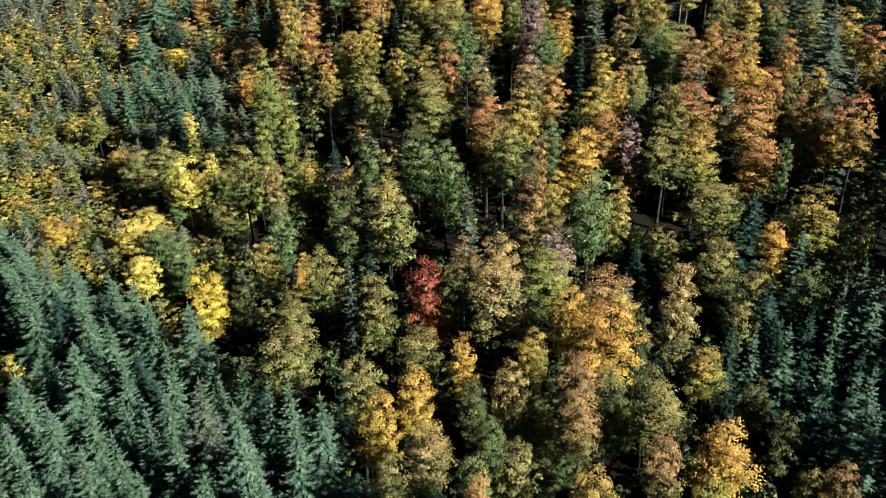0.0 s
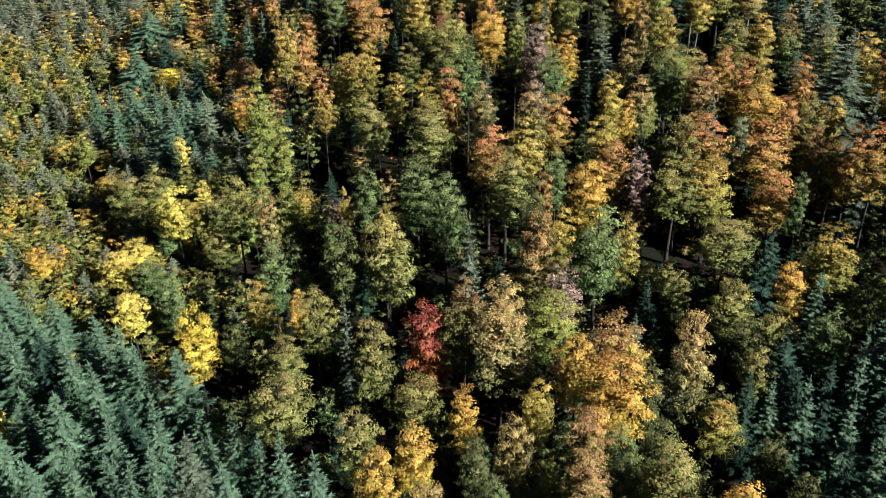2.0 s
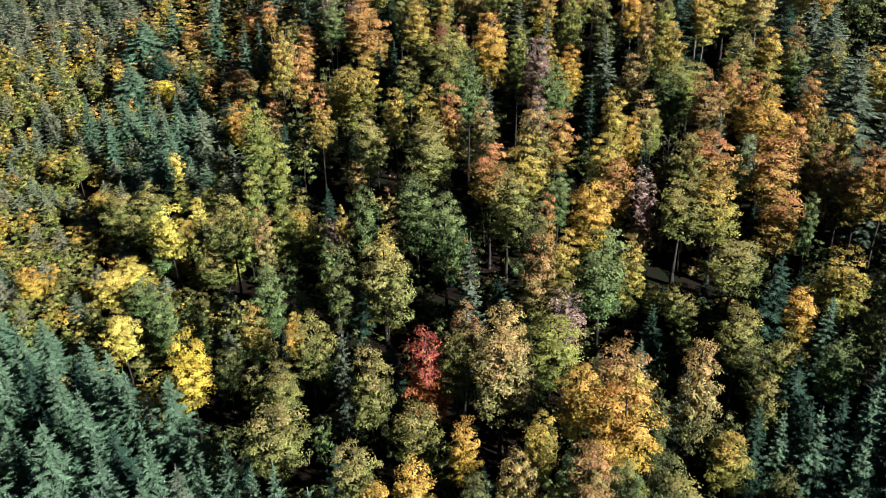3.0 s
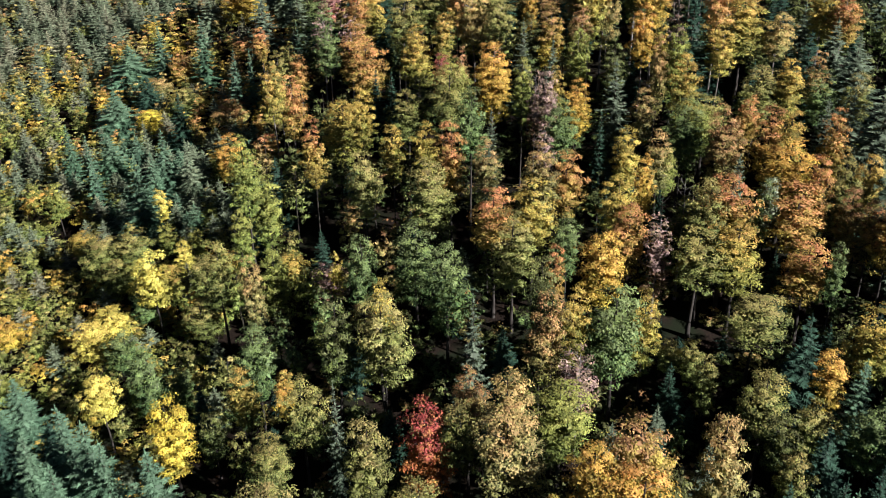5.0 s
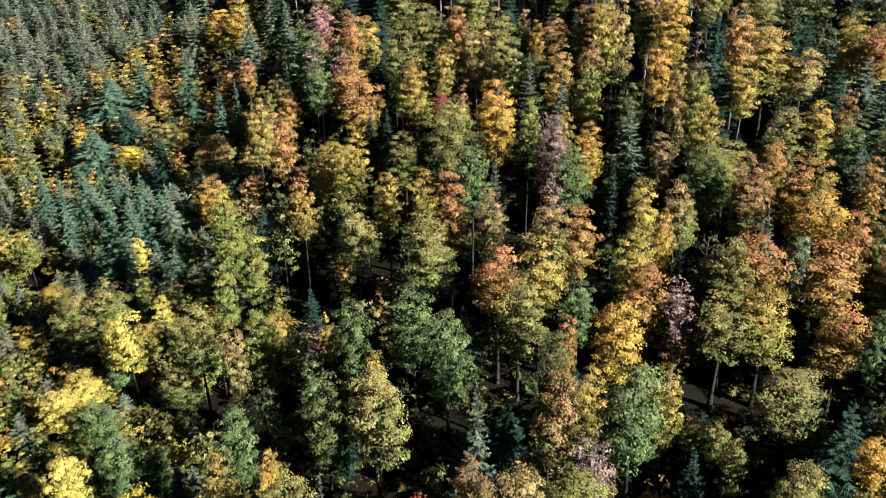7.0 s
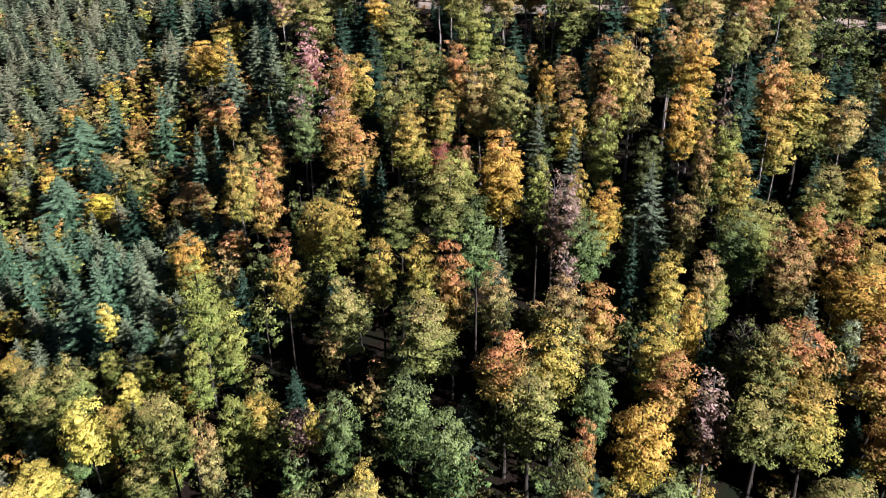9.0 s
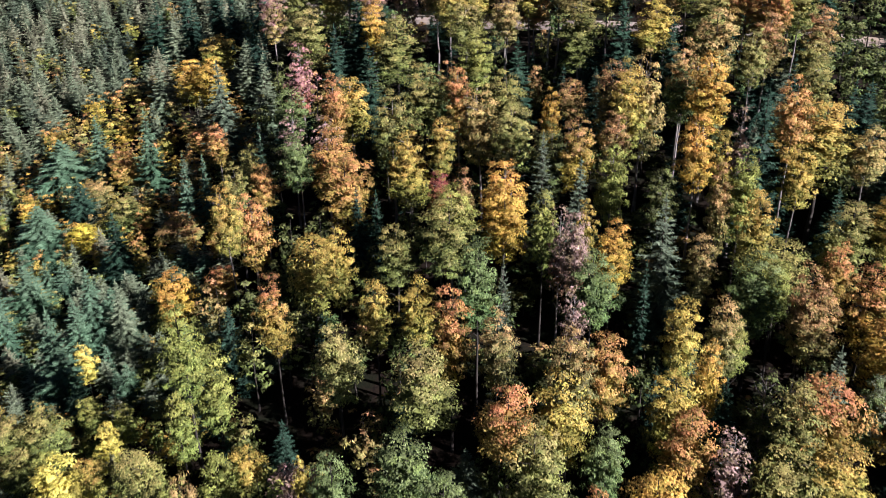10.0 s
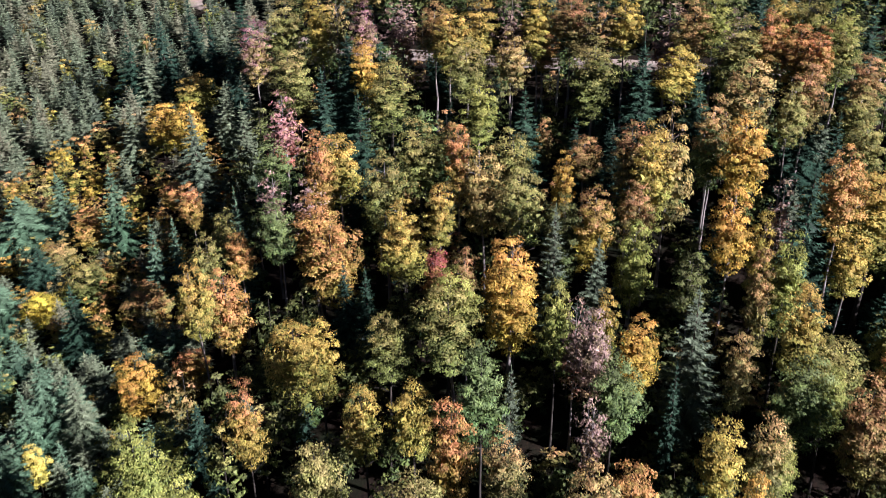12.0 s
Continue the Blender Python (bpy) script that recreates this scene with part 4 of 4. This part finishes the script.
tree("beech", "green", 21.1, 220.8, 28.2, 3.24, 14.2)
tree("sparse", "mauve", 17.8, 217.4, 26, 2.15)
tree("spruce", "fir", 29.5, 224.8, 22, 1.6)
tree("spruce", "fir", 29.1, 210.4, 22, 1.55)
tree("beech", "tan", 37.5, 224.4, 26.1, 2.07, 13.1)
tree("beech", "lime", 48.0, 220.0, 24.1, 2.3, 12.1)
tree("beech", "rust", 50.4, 214.2, 28.1, 2.99, 16.1)
tree("bushy", "yellow", -21.8, 202.6, 16, 1.25)
tree("beech", "yellow", -11.9, 180.9, 27.2, 1.77, 13.6)
tree("beech", "pale", 55.9, 198.3, 26.2, 2.05, 13.1)
tree("bushy", "gold", -29.1, 177.2, 14, 1.74)
tree("bushy", "amber", -49.6, 244.3, 13, 2.17)
tree("bushy", "yellow", -62.8, 235.2, 12, 1.93)
tree("spruce", "spruce", -62.8, 244.2, 20, 3.42)
tree("spruce", "upland", -57.5, 242.6, 18, 2.98)
tree("spruce", "spruce", -64.6, 239.8, 18, 2.95)


# ---- forest road and a broken pale stem beside it ----
ROAD = [(-230, 540), (-120, 455), (-70, 398), (-32.6, 363), (-6, 350.8), (24, 337.5), (38, 332), (75, 318), (150, 290)]


def road_y(x):
    for (a, b), (c, d) in zip(ROAD, ROAD[1:]):
        if x <= c:
            return b + (d - b) * (x - a) / (c - a)
    return ROAD[-1][1]


def build_road():
    """A level gravel track cut into the slope, with a low bank on each side."""
    verts, faces = [], []
    xs = np.arange(-200, 150.1, 2.5)
    for x in xs:
        y = road_y(float(x))
        z = ground_z(float(x), y) + 0.25
        for off, dz in ((-2.2, -0.7), (-1.3, 0.0), (-0.5, 0.05), (0.5, 0.05), (1.3, 0.0), (1.9, 0.25)):
            verts.append((float(x) + off * 0.42, y + off * 0.9, z + dz))
    n = 6
    for i in range(len(xs) - 1):
        for k in range(n - 1):
            faces.append((i * n + k, (i + 1) * n + k, (i + 1) * n + k + 1, i * n + k + 1))
    ob = link_mesh("road", verts, faces, [GRAVEL], smooth=True)
    tagged(ob, "pale gravel forest track cut across the wooded slope", "road", kind="structure")


build_road()


def build_snag(x, y, height):
    root = new("broken_stem")
    root.location = (x, y, ground_z(x, y) - 0.1)
    v, f = tube([(0, 0, -0.8), (0.05, 0, height * 0.4), (0.16, 0.05, height * 0.8), (0.28, 0.05, height)], [0.30, 0.24, 0.19, 0.14], 8)
    link_mesh("stem", v, f, [BARK["birch"]], root, True)
    v, f = tube([(0.25, 0.05, height * 0.97), (0.5, 0.0, height + 0.5)], [0.12, 0.03], 5)
    link_mesh("splinter", v, f, [BARK["birch"]], root, True)
    v, f = tube([(0.18, 0.05, height * 0.84), (-0.5, -0.1, height * 0.93)], [0.06, 0.02], 5)
    link_mesh("branch_stub", v, f, [BARK["birch"]], root, True)
    tagged(root, "pale broken birch stem standing below the forest track", "dead tree")


build_snag(22.4, 317.5, 10.0)


# ---- the rest of the wood, between the trees set above ----
CELLS = {}
for a, b, r in TREES:
    CELLS.setdefault((int(a // 10), int(b // 10)), []).append((a, b))


def free(x, y, gap):
    i, j = int(x // 10), int(y // 10)
    return all((x - a) ** 2 + (y - b) ** 2 > gap * gap
               for p in (-1, 0, 1) for q in (-1, 0, 1) for a, b in CELLS.get((i + p, j + q), ())) and abs(y - road_y(x)) > 4.0


def take(x, y):
    CELLS.setdefault((int(x // 10), int(y // 10)), []).append((x, y))


def in_view(x, y, extra=0.0):
    """Whether the camera's way looks over the place."""
    return abs(x) < 62 + 0.37 * (y - 105) + extra and 98 < y < (435 if x < -20 else 385)


def in_spruces(x, y):
    return (x < -14 and y < 112 - 0.85 * x) or (x > 50 and y < 155)


def in_thicket(x, y):
    return x < (-46 if y < 175 else -41) and not in_spruces(x, y)


# deep shaded gaps where nothing tall stands
GAPS = ((43, 171, 9), (46, 186, 7), (35, 183, 6), (45, 217, 6), (69, 188, 7), (32, 239, 6), (27, 192, 5), (60, 186, 6), (33, 251, 6), (86, 201, 7), (45, 237, 6), (0, 242, 5), (20, 309, 8), (30, 312, 7), (38, 307, 7),
        (-12, 262, 6), (-4, 184, 7), (10, 190, 7), (41, 171, 7), (30, 226, 6), (83, 200, 9), (40, 158, 6), (-41, 158, 6), (10, 197, 5), (58, 276, 7), (32, 243, 7), (31, 232, 6), (-13, 251, 6), (9, 247, 5), (-52, 266, 5))


def in_gap(x, y):
    return any((x - a) ** 2 + (y - b) ** 2 < r * r for a, b, r in GAPS)


pick = random.Random(11)
young, far_thicket = [], []
made = {"young": 0, "sapling": 0}
# the young thicket beside the tall wood: bushy and golden below, orange round its middle, conifers above
y = 150.0
row_no = 0
while y < 432:
    high = y > 305
    step = 3.4 if not high else 4.3
    row_no += 1
    x = -190 + (row_no % 2) * step * 0.5
    while x < -39:
        px, py = x + pick.uniform(-1.5, 1.5), y + pick.uniform(-1.8, 1.8)
        x += step
        if not in_view(px, py, 8) or not in_thicket(px, py) or not free(px, py, 2.3):
            continue
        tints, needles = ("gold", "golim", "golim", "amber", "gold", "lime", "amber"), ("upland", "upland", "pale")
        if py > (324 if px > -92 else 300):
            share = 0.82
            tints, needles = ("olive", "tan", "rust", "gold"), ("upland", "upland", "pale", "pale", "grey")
        elif px > -92 and py > 264:
            share = 0.22
            tints = ("orange", "gold", "orange", "tan", "rust", "amber", "orange", "olive")
        elif px > -78 and 226 < py < 264:
            share = 0.66
            tints, needles = ("lime", "golim", "olive", "gold"), ("spruce", "upland", "upland")
        else:
            share = 0.12 if py < 220 else 0.24
        if pick.random() < share:
            row = ("sapling", pick.choice(needles), px, py, pick.uniform(7.0, 9.5) + (pick.uniform(0, 3.0) if high else 0), pick.uniform(1.7, 2.2) + (pick.uniform(0, 0.7) if high else 0))
        else:
            row = ("young", pick.choice(tints), px, py, pick.uniform(5.5, 8.0) + (1.5 if py > 264 else 0), pick.uniform(2.0, 2.7) + (0.4 if high else 0))
        made[row[0]] += 1
        (young if made[row[0]] <= 290 else far_thicket).append(row)
    y += 3.9 if not high else 5.6
for row in young:
    tree(*row)
bake("far_thicket", far_thicket, "dense thicket of young conifers and golden broadleaf trees", "woodland")

# trees in the gaps of the tall wood, and low growth under it
undergrowth, shaded = [], []


def conifer_fill(*row):
    """A conifer of its own, up to some 300 of them; those past that stand in one stand."""
    if counts["spruce"] < 295:
        tree(*row)
    else:
        shaded.append(row)


# dark tints, most of all to the right, put the gaps' shade into colour
for j in range(72):
    for i in range(68):
        y = 96 + j * 4.1 + pick.uniform(-1.4, 1.4)
        x = -145 + i * 4.3 + (j % 2) * 2.1 + pick.uniform(-1.4, 1.4)
        if not in_view(x, y, 4) or in_thicket(x, y):
            continue
        if in_spruces(x, y):
            if free(x, y, 5.7 if x < 0 else 5.0):
                conifer_fill("spruce", pick.choice(("spruce", "spruce", "fir")) if x < 0 else "fir", x, y, pick.uniform(15, 20), pick.uniform(3.2, 4.0))
                take(x, y)
        elif free(x, y, 5.1) and not in_gap(x, y) and not (-1 < road_y(x) - y < (13 if x < 5 else 26) and -40 < x < 42):
            if pick.random() < (0.2 if x < 15 else 0.38):
                conifer_fill("spruce", pick.choice(("grey", "fir", "fir")), x, y, pick.uniform(12, 16) + (3 if x > 15 else 0), pick.uniform(2.2, 2.8))
            else:
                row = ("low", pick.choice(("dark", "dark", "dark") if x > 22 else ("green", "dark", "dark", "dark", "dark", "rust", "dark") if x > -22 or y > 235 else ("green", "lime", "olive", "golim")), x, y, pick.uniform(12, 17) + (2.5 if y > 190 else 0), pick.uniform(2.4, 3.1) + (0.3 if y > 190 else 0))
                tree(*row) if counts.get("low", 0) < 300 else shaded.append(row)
            take(x, y)
        elif free(x, y, 1.6) and pick.random() < (0.9 if in_gap(x, y) else 0.42):
            if pick.random() < 0.12:
                undergrowth.append(("sapling", "fir", x, y, pick.uniform(4, 9), pick.uniform(1.3, 2.0)))
            else:
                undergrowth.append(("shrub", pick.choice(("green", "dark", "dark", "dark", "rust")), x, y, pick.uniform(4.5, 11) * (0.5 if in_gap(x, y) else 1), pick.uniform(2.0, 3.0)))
bake("shaded_stand", shaded, "green trees darkened for shade, standing in the gaps of the wood", "woodland")
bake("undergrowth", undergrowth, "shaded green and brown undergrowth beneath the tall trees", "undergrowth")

# the wood goes on beyond what is looked over
far_wood = []
for j in range(48):
    for i in range(52):
        y = 45 + j * 10.5 + pick.uniform(-2.3, 2.3)
        x = -230 + i * 10.5 + pick.uniform(-2.3, 2.3)
        if in_view(x, y, 4) or (y > 82 and abs(x) < 75) or y > 470 or abs(x) > 95 + 0.37 * (y - 105) or abs(y - road_y(x)) < 5:
            continue
        # unseen trees towards the sun, added denser and taller to shade the slope
        sunward = x > 30 and y < 330
        if not sunward and pick.random() < 0.45:
            continue
        far_wood.append(("stand", pick.choice(("green", "dark", "olive", "dark") if sunward else ("green", "olive", "gold", "rust", "tan", "dark")), x, y,
                         pick.uniform(22, 30) + (16 if x > 0 and y < 190 else 11 if x > 0 and y < 230 else 0), pick.uniform(4.4, 5.6)))
for j in range(13):
    for i in range(21):
        y, x = -105 + j * 12 + pick.uniform(-3, 3), -126 + i * 12.5 + pick.uniform(-3, 3)
        if y < 44:
            far_wood.append(("stand", pick.choice(("green", "olive", "gold", "rust", "tan", "dark")), x, y, pick.uniform(20, 27), pick.uniform(4.4, 5.6)))
bake("far_wood", far_wood, "mixed autumn wood around the view, with tall trees added sunward for shade", "woodland")
